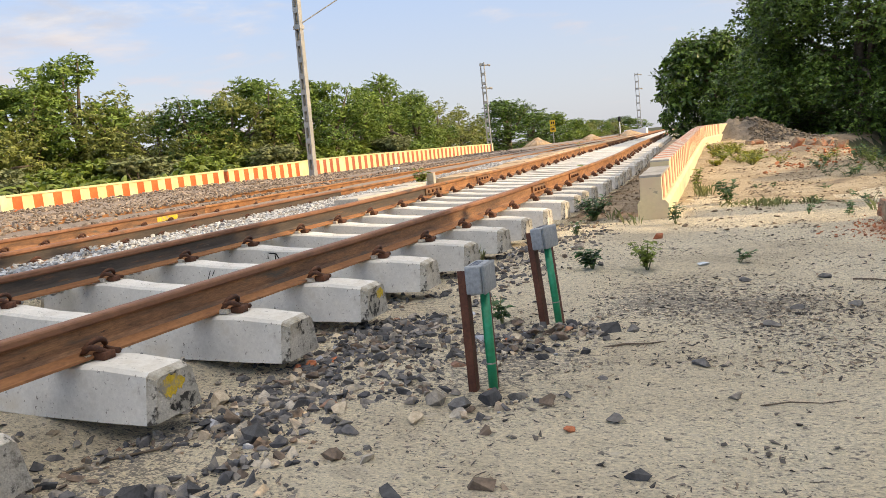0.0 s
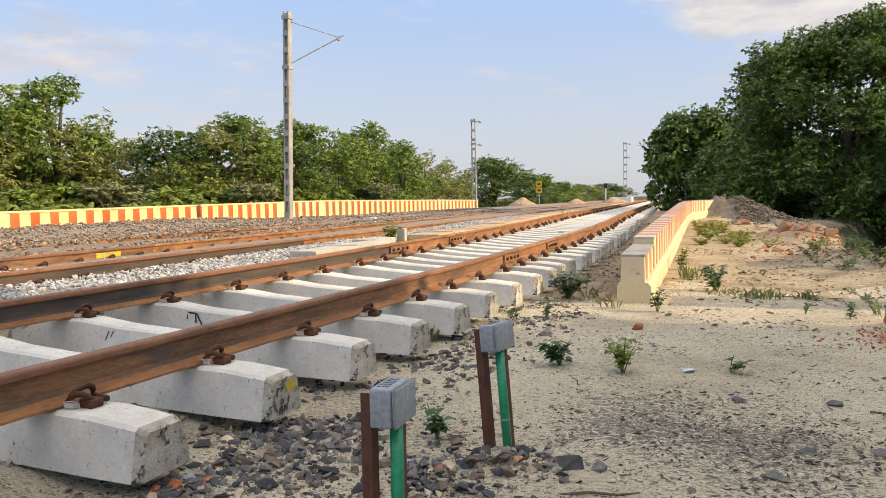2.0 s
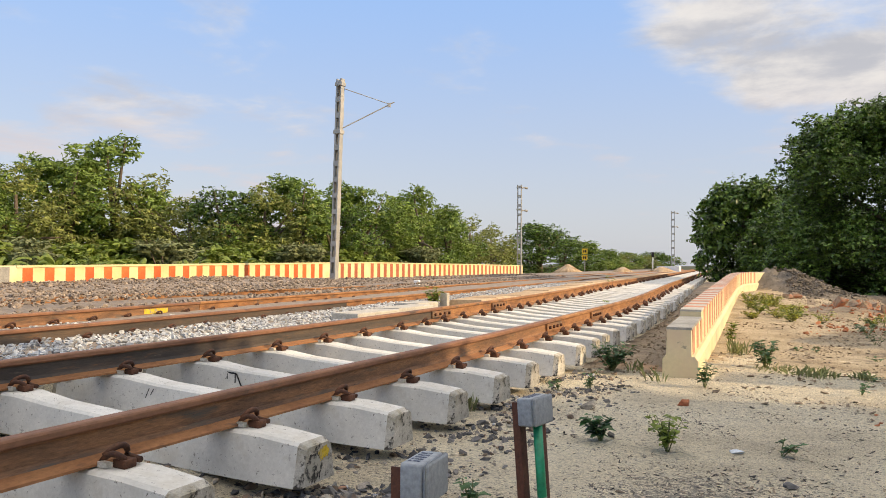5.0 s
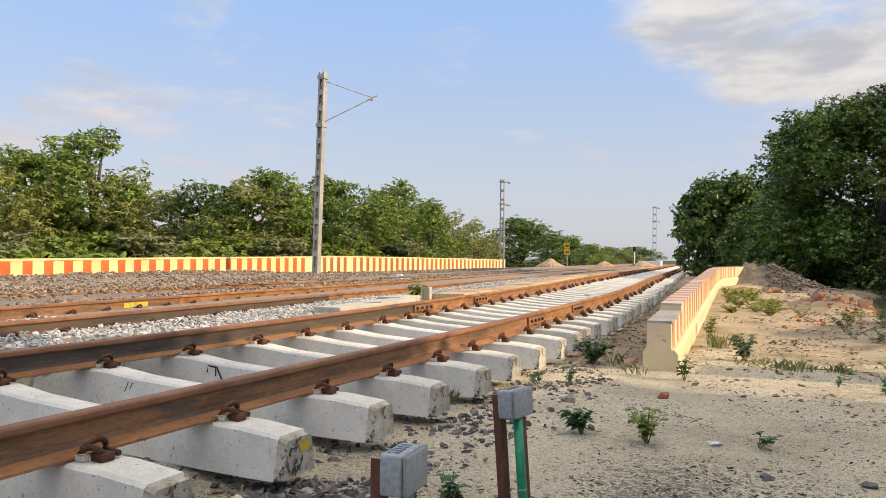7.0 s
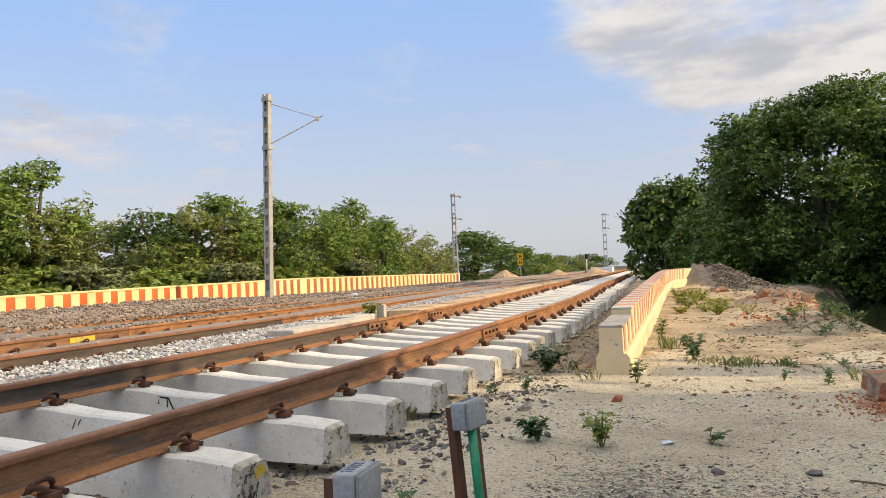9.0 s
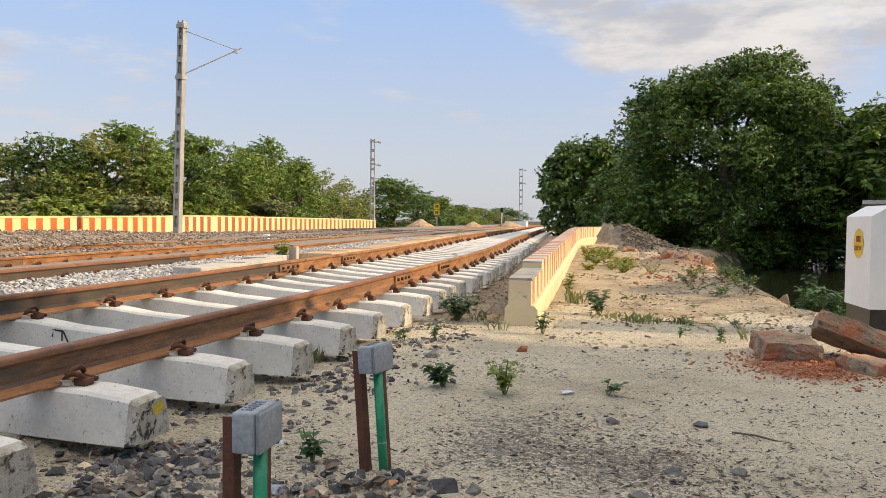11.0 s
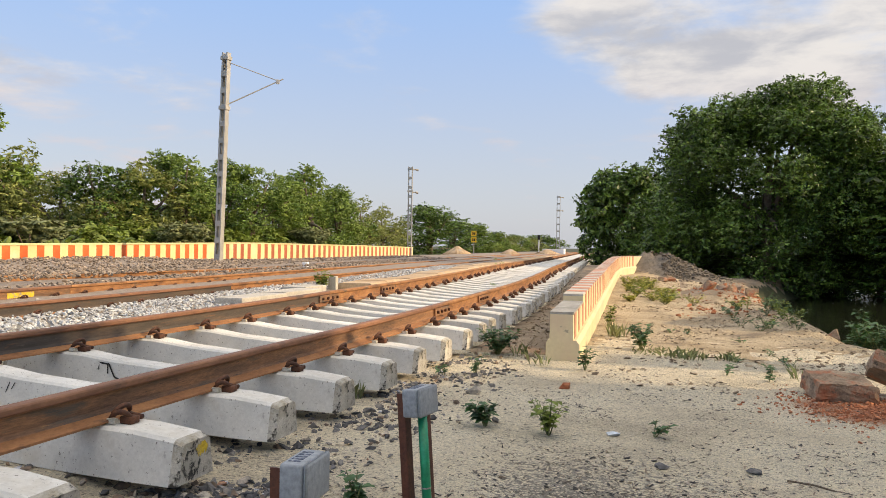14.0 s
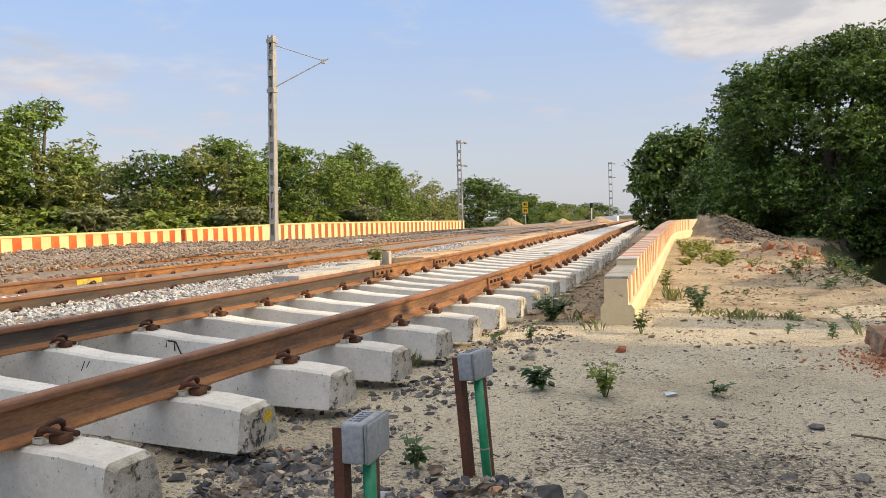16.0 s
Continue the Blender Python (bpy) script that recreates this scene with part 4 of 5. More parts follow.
kinds = [build_tree("tree", tr, 6.5, 3.6, 14500, 0.104, LEAF_A, 0.12, 24, "dense mid-green broadleaf tree behind the striped wall"),
         build_tree("tree", tr, 6.0, 3.8, 14500, 0.100, LEAF_B, 0.10, 24, "dense olive-green broadleaf tree behind the striped wall"),
         build_tree("tree", tr, 6.5, 3.2, 13000, 0.106, LEAF_A, 0.12, 22, "leafy green tree with an uneven open crown"),
         build_tree("tree", tr, 6.0, 3.4, 14500, 0.098, LEAF_C, 0.10, 22, "dark green broadleaf tree behind the striped wall"),
         build_tree("scrub_bush", tr, 6.0, 4.2, 3500, 0.30, LEAF_E, 0.05, 9, "low grey-green scrub bush behind the striped wall"),
         build_tree("scrub_bush", tr, 6.0, 4.2, 3500, 0.32, LEAF_D, 0.05, 9, "low bright green scrub bush behind the striped wall")]
used = set()


def plant_tree(kind, angle, dist, height, wide=1.0, base=-0.5, turn=None, label=""):
    a = radians(angle)
    src = kinds[kind]
    s = height / (6.5 if kind in (0, 2) else 6.0)
    x, y = EYE_X + dist * math.sin(a), EYE_Y + dist * math.cos(a)
    m = pose(x, y, base, 0, 0, tr.uniform(0, 360) if turn is None else turn)
    if kind not in used:
        used.add(kind)
        src.matrix_basis = m
        ob = src
    else:
        ob = copy_thing(src, m)
    ob.scale = (s * wide, s * wide, s)
    if label:
        tagged(ob, label)
    return ob


BELT = [(-63, 50, 7.6, 1), (-58, 46, 6.0, 0), (-54.5, 47, 6.4, 1), (-51.8, 50, 7.2, 0), (-48.6, 52, 8.8, 2), (-46.2, 50, 6.6, 1), (-43.6, 47, 4.9, 1), (-41.2, 46, 5.2, 3),
        (-38.4, 46, 5.6, 1), (-36.0, 47, 6.3, 0), (-33.4, 48, 5.0, 3), (-31.2, 50, 6.1, 0), (-29.0, 53, 5.5, 2), (-26.8, 57, 6.7, 2), (-24.9, 62, 5.6, 0), (-23.2, 68, 5.3, 1),
        (-21.6, 76, 5.0, 1), (-18.0, 98, 6.2, 3), (-16.2, 108, 4.6, 3), (-14.6, 118, 4.4, 0), (-13.0, 140, 3.6, 0), (-11.3, 180, 3.9, 0), (-9.7, 215, 4.6, 3), (-8.6, 240, 4.0, 0), (-10.4, 200, 3.6, 1), (-12.2, 160, 3.4, 1), (-3.2, 150, 3.4, 4)]
for ang, d, hgt, k in BELT:
    plant_tree(k, ang, d, hgt + (0.6 if d < 90 else 1.5), 1.05 if d < 90 else 1.7, -0.5 if d < 90 else -1.3)
for ang, d, hgt, k in [(-56, 57, 6.6, 0), (-46.5, 60, 5.8, 3), (-39, 57, 5.6, 1), (-34.5, 58, 6.0, 1), (-29.5, 62, 5.8, 3), (-25.6, 70, 5.8, 0)]:
    plant_tree(k, ang, d, hgt, 1.2)
# low scrub along the wall's foot
for k in range(27):
    ang = -61 + k * 1.3
    plant_tree(4 + (k * 5 % 7) % 2, ang, 40.5 + 1.5 * math.sin(k * 1.9) + max(0, ang + 42) * 0.75, 2.3 + 0.5 * math.sin(k * 2.7), 1.25, -0.7)


def banana_plant(rng):
    h = holder("banana_plant", label="young banana plant with long arching leaves behind the wall", category="banana plant", group="banana plants")
    bm = bmesh.new()
    add_tube(bm, [(0, 0, -0.3), (0.02, 0, 0.8), (0, 0.02, 1.3)], [0.10, 0.08, 0.05], 8)
    part("stem", bm, LEAF_E, h)
    for k in range(10):
        a = k * 2.4 + rng.uniform(-0.3, 0.3)
        ln, w, up = rng.uniform(0.5, 1.25), rng.uniform(0.09, 0.15), rng.uniform(0.6, 1.7)
        bm = bmesh.new()
        rows = []
        for i in range(8):
            t = i / 7
            r, z = ln * t, 0.85 + up * t * 1.5 - up * 0.95 * t * t
            ww = w * math.sin(math.pi * min(1, 0.08 + t * 0.95)) + 0.01
            rows.append([bm.verts.new((math.cos(a) * r - math.sin(a) * s * ww, math.sin(a) * r + math.cos(a) * s * ww, z - abs(s) * 0.05 + 0.03 * (s == 0))) for s in (-1, 0, 1)])
        for u, v in zip(rows, rows[1:]):
            for i in range(2):
                bm.faces.new((u[i], u[i + 1], v[i + 1], v[i]))
        part("leaf", bm, LEAF_D, h)
    return h


ban = None
for k, (ang, d) in enumerate([(-60 + 1.15 * j + 0.5 * math.sin(j * 4.1), 38.3 + 1.6 * ((j * 7) % 5) / 4) for j in range(19)]):
    d = 20.0 / abs(math.sin(radians(ang))) + d - 37.5
    m = pose(EYE_X + d * math.sin(radians(ang)), EYE_Y + d * math.cos(radians(ang)), -0.5, 0, 0, k * 77)
    if ban is None:
        ban = banana_plant(tr)
        ban.matrix_basis = m
        ban.scale = (0.8, 0.8, 0.8)
    else:
        c = copy_thing(ban, m)
        s_ = 0.55 + 0.36 * ((k * 37) % 10) / 10
        c.scale = (s_, s_, s_)

# large trees on the right
big = build_tree("mango_tree", tr, 9.5, 5.6, 190000, 0.080, LEAF_C, 0.04, 175, "large dark green mango tree with a dense rounded crown", dome=True)
big.matrix_basis = pose(7.4, 35.0, -0.8)
far_big = build_tree("mango_tree", tr, 9.5, 5.6, 28000, 0.205, LEAF_C, 0.04, 80, "dark green mango tree standing behind others", dome=True)
far_big.matrix_basis = pose(14.4, 34.6, -1.0, 0, 0, 70)
far_big.scale = (0.95, 0.95, 0.82)
for bx, by, bs, bh, turn in ((0.75, 46.0, 0.62, 0.78, 40), (3.2, 42.5, 0.50, 0.58, 200)):
    b2 = copy_thing(far_big, pose(bx, by, -0.7, 0, 0, turn))
    b2.scale = (bs, bs, bh)
    b2.name = "tree"
    tagged(b2, "smaller green broadleaf tree beyond the low wall", "tree")
b3 = copy_thing(kinds[1], pose(19.5, 45.0, -1.0, 0, 0, 20))
b3.scale = (1.2, 1.2, 2.1)
tagged(b3, "tall light olive-green feathery tree behind the mango trees")
for bx, by, bs, bh, turn in ((12.0, 43.5, 0.95, 0.88, 300), (22.5, 42.0, 0.95, 0.95, 200), (5.2, 43.0, 0.72, 0.62, 250)):
    c = copy_thing(far_big, pose(bx, by, -1.0, 0, 0, turn))
    c.scale = (bs, bs, bh)
# dark bushes on the bank under the trees
for k, (bx, by, hh) in enumerate(((7.0, 37.0, 3.0), (9.5, 35.5, 3.0), (12.0, 35.0, 3.0), (14.5, 34.0, 3.0), (11.0, 39.0, 3.2), (15.5, 38, 3.4), (17.5, 35, 3.4), (5.0, 37.0, 2.8), (3.4, 39.5, 2.8), (1.8, 42.0, 2.6), (-0.4, 47, 2.6), (9.5, 38, 2.6))):
    if k == 0:
        bush = build_tree("bush", tr, 6.0, 3.4, 4500, 0.19, LEAF_C, 0.08, 16, "dark green bush on the bank under the large trees")
        bush.matrix_basis = pose(bx, by, -1.0)
    c = copy_thing(bush, pose(bx, by, -1.0, 0, 0, k * 61)) if k else bush
    c.scale = (hh / 4.0, hh / 4.0, hh / 6.0)
    tagged(c, "dark green bush on the bank under the large trees", "bush", "bushes under the trees")
# trees beside the camera, whose shade lies over the near ground
for bx, by, bs, turn in ((15.6, 1.0, 0.97, 0), (15.8, -7.6, 0.97, 160)):
    c = copy_thing(far_big, pose(bx, by, -0.5, 0, 0, turn))
    c.scale = (bs * 1.05, bs * 1.05, bs)


# ---- cable marker posts ----
BLUE_INK = material("blue_black_paint", [(0.03, 0.045, 0.085), (0.07, 0.09, 0.14)], 0.7, 30, 4, 90, 0, stains=[((0.28, 0.30, 0.33), 40, 0.55, 0.62)])


def marker_post(x, y, z, lean, yaw, label, height):
    h = holder("cable_marker_post", pose(x, y, z, lean[0], lean[1], yaw), label=label, category="marker post", group="cable marker posts")
    bm = bmesh.new()
    add_box(bm, -0.101, -0.066, -0.006, 0.0, -0.15, height + 0.01, 0.001)
    add_box(bm, -0.072, -0.066, 0.0, 0.045, -0.15, height + 0.01, 0.001)
    part("angle_iron", bm, PLATE, h, "dark brown painted angle iron")
    bm = bmesh.new()
    add_box(bm, 0.004, 0.010, 0.052, 0.086, -0.15, height - 0.07, 0.001)
    part("back_iron", bm, PLATE, h)
    bm = bmesh.new()
    add_tube(bm, [(0.0, 0.03, -0.15), (0.0, 0.03, height - 0.07)], 0.0205, 18)
    part("pipe", bm, GREEN_PIPE, h, "shiny green plastic pipe", True)
    bm = bmesh.new()
    add_tube(bm, [(0.0, 0.03, 0.10), (0.0, 0.03, 0.106)], 0.0218, 18)
    part("wire_tie", bm, CAP, h)
    bm = bmesh.new()
    add_box(bm, -0.060, 0.010, -0.036, 0.134, height - 0.088, height + 0.032, 0.009)
    box = part("junction_box", bm, BOX_GREY, h, "grey plastic junction box", True)
    bm = bmesh.new()
    add_box(bm, 0.0125, 0.028, -0.037, 0.135, height - 0.089, height + 0.033, 0.009)
    part("lid", bm, BOX_GREY, box, "", True)
    for k in range(5):
        bm = bmesh.new()
        add_box(bm, -0.046, -0.010, -0.006 + k * 0.024, 0.006 + k * 0.024, height + 0.0322, height + 0.0332)
        part("marking", bm, BLUE_INK, box, "dark blue painted mark")
    return h


marker_post(2.480, -0.24, -0.292, (0, 0), 4, "cable marker post with grey box and green pipe in sand", 0.50)
marker_post(2.47, 0.90, -0.285, (0, -4.5), -9, "leaning cable marker post with grey box and green pipe", 0.50)


# ---- stones ----
def stone_templates(rng, count, flat=0.75, corners=11):
    out = []
    for _ in range(count):
        bm = bmesh.new()
        for _ in range(corners):
            d = Vector((rng.gauss(0, 1), rng.gauss(0, 1), rng.gauss(0, 1))).normalized()
            bm.verts.new((d.x * rng.uniform(0.8, 1.1), d.y * rng.uniform(0.6, 0.9), d.z * flat * rng.uniform(0.75, 1.0)))
        r = bmesh.ops.convex_hull(bm, input=list(bm.verts))
        bmesh.ops.delete(bm, geom=[g for g in r["geom_interior"] if isinstance(g, bmesh.types.BMVert)], context="VERTS")
        bm.verts.index_update()
        out.append((np.array([v.co[:] for v in bm.verts]), [tuple(v.index for v in f.verts) for f in bm.faces]))
        bm.free()
    return out


srng = random.Random(21)
STONES = stone_templates(srng, 24, 0.56, 9)
CHIPS = stone_templates(srng, 8, 0.32, 7)


def scatter(name, places, mat, label, category="ballast", shapes=STONES, long=1.0):
    """places: rows of x, y, z, size. One mesh of loose stones."""
    vs, fs = [], []
    n = 0
    for x, y, z, s in places:
        tv, tf = shapes[srng.randrange(len(shapes))]
        m = np.array(Euler((srng.uniform(-0.5, 0.5), srng.uniform(-0.5, 0.5), srng.uniform(0, 6.28))).to_matrix())
        k = srng.uniform(0.8, 1.2) * s
        vs.append((tv * (k * long * srng.uniform(0.8, 1.25), k * srng.uniform(0.75, 1.2), k * srng.uniform(0.7, 1.3))) @ m.T + (x, y, z))
        fs += [tuple(i + n for i in f) for f in tf]
        n += len(tv)
    ob = from_arrays(name, np.concatenate(vs).tolist(), fs, mat)
    return tagged(ob, label, category, kind="stuff")


def heap_noise(x, y, f=0.9):
    return noise.noise((x * f, y * f, 17.0))


# dark stones beside the sleeper ends and round the marker posts
pl = []
while len(pl) < 8200:
    x, y = srng.uniform(0.95, 3.0), srng.uniform(-3.6, 5.5)
    near_end = math.exp(-((x - 1.55) / 0.33) ** 2) * (1.0 if y < 1.2 else 0.22)
    posts = max(math.exp(-(((x - 2.42) / 0.20) ** 2 + ((y + 0.30) / 0.22) ** 2)), math.exp(-(((x - 2.45) / 0.22) ** 2 + ((y - 0.72) / 0.2) ** 2)),
                0.8 * math.exp(-(((x - 2.25) / 0.25) ** 2 + ((y - 0.45) / 0.2) ** 2)))
    trail = 0.30 * math.exp(-((x - 1.9 - 0.25 * y) / 0.4) ** 2) * (y < 0.2)
    if srng.random() < max(near_end, posts, trail) * (0.62 + 1.5 * heap_noise(x, y, 2.3)):
        s = 0.006 + 0.044 * srng.random() ** 3.0
        lift = 0.045 * posts
        pl.append((x, y, ground_z(x, y) + s * 0.08 + lift * srng.random(), s))
scatter("dark_stones", pl, STONE_DARK, "dark grey broken stones lying in sand beside the sleepers", "gravel")
# fine grit over the sand, thicker in patches
pl = []
while len(pl) < 9500:
    x, y = srng.uniform(1.9, 6.2), srng.uniform(-3.4, 9.0)
    if y > 4 and srng.random() < 0.6:
        continue
    patch = math.exp(-(((x - 3.5) / 0.75) ** 2 + ((y - 1.35) / 0.62) ** 2))
    if srng.random() < 0.10 + 0.9 * patch + 0.6 * heap_noise(x, y, 1.3):
        s = 0.003 + 0.020 * srng.random() ** 5
        pl.append((x, y, ground_z(x, y) + s * 0.12, s))
scatter("grit", pl, STONE_GRIT, "dark gravel and chips strewn over pale sand", "gravel", CHIPS)
# splinters and dry fibres in the sand
pl = []
while len(pl) < 9000:
    x, y = srng.uniform(1.5, 5.4), srng.uniform(-3.4, 5.0)
    patch = math.exp(-(((x - 3.5) / 0.85) ** 2 + ((y - 1.3) / 0.62) ** 2))
    if srng.random() < 0.08 + 1.0 * patch + 0.7 * heap_noise(x, y, 1.7):
        pl.append((x, y, ground_z(x, y) + 0.001, 0.003 + 0.009 * srng.random() ** 2.2))
scatter("splinters", pl, STONE_GRIT, "fine dark splinters and dry fibres lying in the sand", "litter", CHIPS, 2.6)
# stones between the sleepers
pl = []
while len(pl) < 3000:
    x, y = srng.uniform(-1.5, 1.1), srng.uniform(-4, 9)
    if srng.random() < 0.5 + 0.5 * smooth(0.2, -0.8, x):
        s = 0.016 + 0.02 * srng.random()
        pl.append((x, y, ground_z(x, y) + s * 0.3, s))
scatter("track_stones", pl, STONE_DARK, "dark ballast stones lying between the sleepers", "ballast")
# pale fresh ballast between the two nearest tracks
pl = []
while len(pl) < 9500:
    y = srng.uniform(-3.5, 9.6) if srng.random() < 0.72 else srng.uniform(9.6, 24)
    x = srng.uniform(centre_b(y) + 0.95, centre(y) - 1.0)
    mid = 0.5 + 0.5 * math.sin((x - centre_b(y)) * 3)
    if y > 6.4 and x > centre(y) - 2.15:
        continue
    s = 0.022 + 0.020 * srng.random()
    top = 0.02 + 0.07 * smooth(centre(y) - 1.0, centre(y) - 1.5, x) + 0.03 * heap_noise(x, y)
    pl.append((x, y, max(ground_z(x, y) + s * 0.2, top * srng.uniform(0.5, 1.0)), s))
scatter("pale_ballast", pl, STONE_PALE, "pale grey crushed ballast heaped between the rails")
pl = []
while len(pl) < 8500:
    y = -1.0 + 33.0 * srng.random() ** 1.5
    x = centre_b(y) + srng.uniform(-0.78, 0.78)
    s = 0.024 + 0.02 * srng.random()
    pl.append((x, y, 0.03 + 0.02 * heap_noise(x, y) + 0.03 * srng.random(), s))
scatter("grey_ballast", pl, STONE_PALE, "grey ballast filling the space between two rails")
# brown ballast further left, with a higher ridge along the striped wall
pl = []
while len(pl) < 16000:
    y = -1 + 40 * srng.random() ** 1.25
    k = srng.uniform(-6.8, 2.6)
    x = centre_c(y) + k
    if abs(abs(k) - 0.874) < 0.09 or (x > centre_b(y) - 0.98):
        continue
    s = 0.032 + 0.034 * srng.random()
    z = ground_z(x, y) + 0.03 + s * 0.35 + 0.05 * max(0, heap_noise(x, y))
    if -1 < k < 1:
        z += 0.07
    pl.append((x, y, z, s))
scatter("brown_ballast", pl, STONE_BROWN, "rust-stained brown ballast heaped along the far track")


pl = []
for _ in range(900):
    y = srng.uniform(5.6, 20)
    x = srng.uniform(centre(y) + 1.35, wall_line(y) - 0.02)
    s = 0.012 + 0.04 * srng.random() ** 3
    pl.append((x, y, ground_z(x, y) + s * 0.2, s))
scatter("soil_clods", pl, EARTH, "clods of brown earth between the sleepers and the wall", "soil")


pl = []
while len(pl) < 2600:
    x, y = 3.5 + srng.gauss(0, 0.8), 27.0 + srng.gauss(0, 1.0)
    if x < 2.3 or (x < 3.0 and y < 27.4):
        continue
    s = 0.015 + 0.09 * srng.random() ** 3
    pl.append((x, y, ground_z(x, y) + s * 0.3, s))
scatter("spoil_lumps", pl, HEAP, "dark lumps of earth and stone on the spoil heap", "soil")
# earth crumbs and dry litter over the sunlit sand
pl = []
while len(pl) < 6000:
    x, y = srng.uniform(2.3, 6.4), srng.uniform(4.5, 24)
    if x < wall_line(y) + 0.45 or srng.random() > 0.35 + heap_noise(x, y, 0.9):
        continue
    s = 0.006 + 0.04 * srng.random() ** 4
    pl.append((x, y, ground_z(x, y) + s * 0.2, s))
scatter("earth_crumbs", pl, EARTH, "brown crumbs of earth and litter on sunlit sand", "soil", CHIPS)


def loose_stone(x, y, size, mat, label, category="stone", flat=0.7, lift=0.35):
    tv, tf = stone_templates(srng, 1, flat)[0]
    ob = from_arrays("stone" if category == "stone" else category.replace(" ", "_"), (tv * size).tolist(), tf, mat)
    ob.matrix_basis = pose(x, y, ground_z(x, y) + size * flat * lift, 0, 0, srng.uniform(0, 360))
    return tagged(ob, label, category, "loose stones")


for x, y, s, f in ((2.79, 0.77, 0.075, 0.6), (2.91, 0.78, 0.05, 0.6), (2.77, -0.36, 0.05, 0.7), (2.83, -0.26, 0.04, 0.6), (3.05, -0.50, 0.045, 0.5), (2.3, -0.42, 0.06, 0.8), (2.52, -0.38, 0.065, 0.8),
                   (2.42, -0.46, 0.06, 0.7), (2.62, -0.30, 0.05, 0.7), (3.46, -0.2, 0.045, 0.35), (3.58, 0.95, 0.06, 0.4), (3.72, 1.3, 0.06, 0.4), (3.30, 0.2, 0.05, 0.5), (1.98, 3.62, 0.075, 0.7), (2.36, 2.75, 0.04, 0.7),
                   (2.75, -1.1, 0.06, 0.5), (3.0, -1.25, 0.07, 0.45), (2.5, -1.2, 0.07, 0.5), (2.15, -1.0, 0.05, 0.6), (1.75, -0.9, 0.08, 0.6), (1.5, -0.75, 0.085, 0.6), (1.62, -1.4, 0.08, 0.6), (3.2, -0.95, 0.05, 0.5),
                   (3.9, 2.2, 0.05, 0.5), (3.42, 2.1, 0.045, 0.6), (4.0, 1.4, 0.05, 0.5), (2.05, -0.75, 0.05, 0.6), (2.6, -0.7, 0.05, 0.5), (1.9, 0.35, 0.05, 0.7), (1.75, 0.15, 0.055, 0.7), (1.62, 0.55, 0.05, 0.8)):
    loose_stone(x, y, s, STONE_SINGLE, "dark angular stone lying on pale sand", flat=f)
for x, y, s in ((1.30, -0.56, 0.085), (1.68, -0.35, 0.06), (2.30, -0.62, 0.045), (1.94, -0.58, 0.05), (2.33, 0.58, 0.045), (1.45, -0.2, 0.05)):
    loose_stone(x, y, s, SANDSTONE, "pale buff rounded stone among dark gravel")
for x, y, s in ((1.42, 0.02, 0.045), (1.50, 0.09, 0.035), (1.38, -0.06, 0.04), (2.49, -0.27, 0.035), (2.30, 0.55, 0.035), (2.6, 4.23, 0.075), (2.9, -0.62, 0.03)):
    loose_stone(x, y, s, BRICK, "broken piece of orange-red brick on sand", "brick piece", 0.6)


# ---- weeds and sprouts ----
def sprout(x, y, height, leaves, spread, leaf_mat, label, leaf_len=0.07, name="sprout"):
    """Small broadleaf plant: thin stems, pointed folded leaves."""
    h = holder(name, pose(x, y, ground_z(x, y)), label=label, category="plant", group="small wild plants")
    rng = random.Random(int(x * 1000 + y * 77))
    bm = bmesh.new()
    tips = []
    for k in range(max(3, leaves // 7)):
        a = rng.uniform(0, 6.28)
        r = spread * rng.uniform(0.25, 1.0)
        tip = Vector((math.cos(a) * r, math.sin(a) * r, height * rng.uniform(0.6, 1.0)))
        add_tube(bm, [(0, 0, -0.02), tip * 0.5 + Vector((0, 0, height * 0.08)), tip], [0.0045, 0.0035, 0.002], 5)
        tips.append(tip)
    tagged(part("stem", bm, LEAF_E, h), kind="stuff")
    vs, fs = [], []
    for k in range(leaves * 8 // 5):
        tip = tips[k % len(tips)]
        base = tip * rng.uniform(0.25, 1.0)
        a = rng.uniform(0, 6.28)
        d = Vector((math.cos(a), math.sin(a), rng.uniform(-0.35, 0.55))).normalized()
        ln = leaf_len * rng.uniform(0.5, 1.05)
        side = d.cross(Vector((0, 0, 1))).normalized() * ln * 0.38
        up = Vector((0, 0, ln * 0.10))
        i = len(vs)
        vs += [tuple(base), tuple(base + d * ln * 0.5 + side + up), tuple(base + d * ln - up), tuple(base + d * ln * 0.5 - side + up), tuple(base + d * ln * 0.5)]
        fs += [(i, i + 4, i + 1), (i + 4, i + 2, i + 1), (i, i + 3, i + 4), (i + 4, i + 3, i + 2)]
    from_arrays("foliage", vs, fs, leaf_mat, h)
    return h


sprout(2.735, 2.57, 0.23, 80, 0.15, LEAF_D, "small yellow-green leafy sapling growing in sand", 0.068)
sprout(2.32, 2.60, 0.17, 60, 0.15, LEAF_F, "small dark green weed growing in sand", 0.085)
sprout(2.13, 0.95, 0.17, 28, 0.07, LEAF_F, "young dark green seedling between the marker posts", 0.07)
sprout(3.36, 2.78, 0.11, 16, 0.13, LEAF_F, "tiny green seedling in sand", 0.075)
sprout(2.66, 5.22, 0.26, 45, 0.10, LEAF_F, "green weed at the foot of the low wall", 0.07)
sprout(3.12, 6.85, 0.30, 80, 0.28, LEAF_F, "dark green weed on the sandy ground", 0.10)
sprout(1.66, 5.85, 0.32, 170, 0.24, LEAF_F, "bushy green weed beside the sleeper ends", 0.085)
sprout(1.74, 4.55, 0.20, 30, 0.10, LEAF_F, "thin green weed beside the sleepers", 0.06)
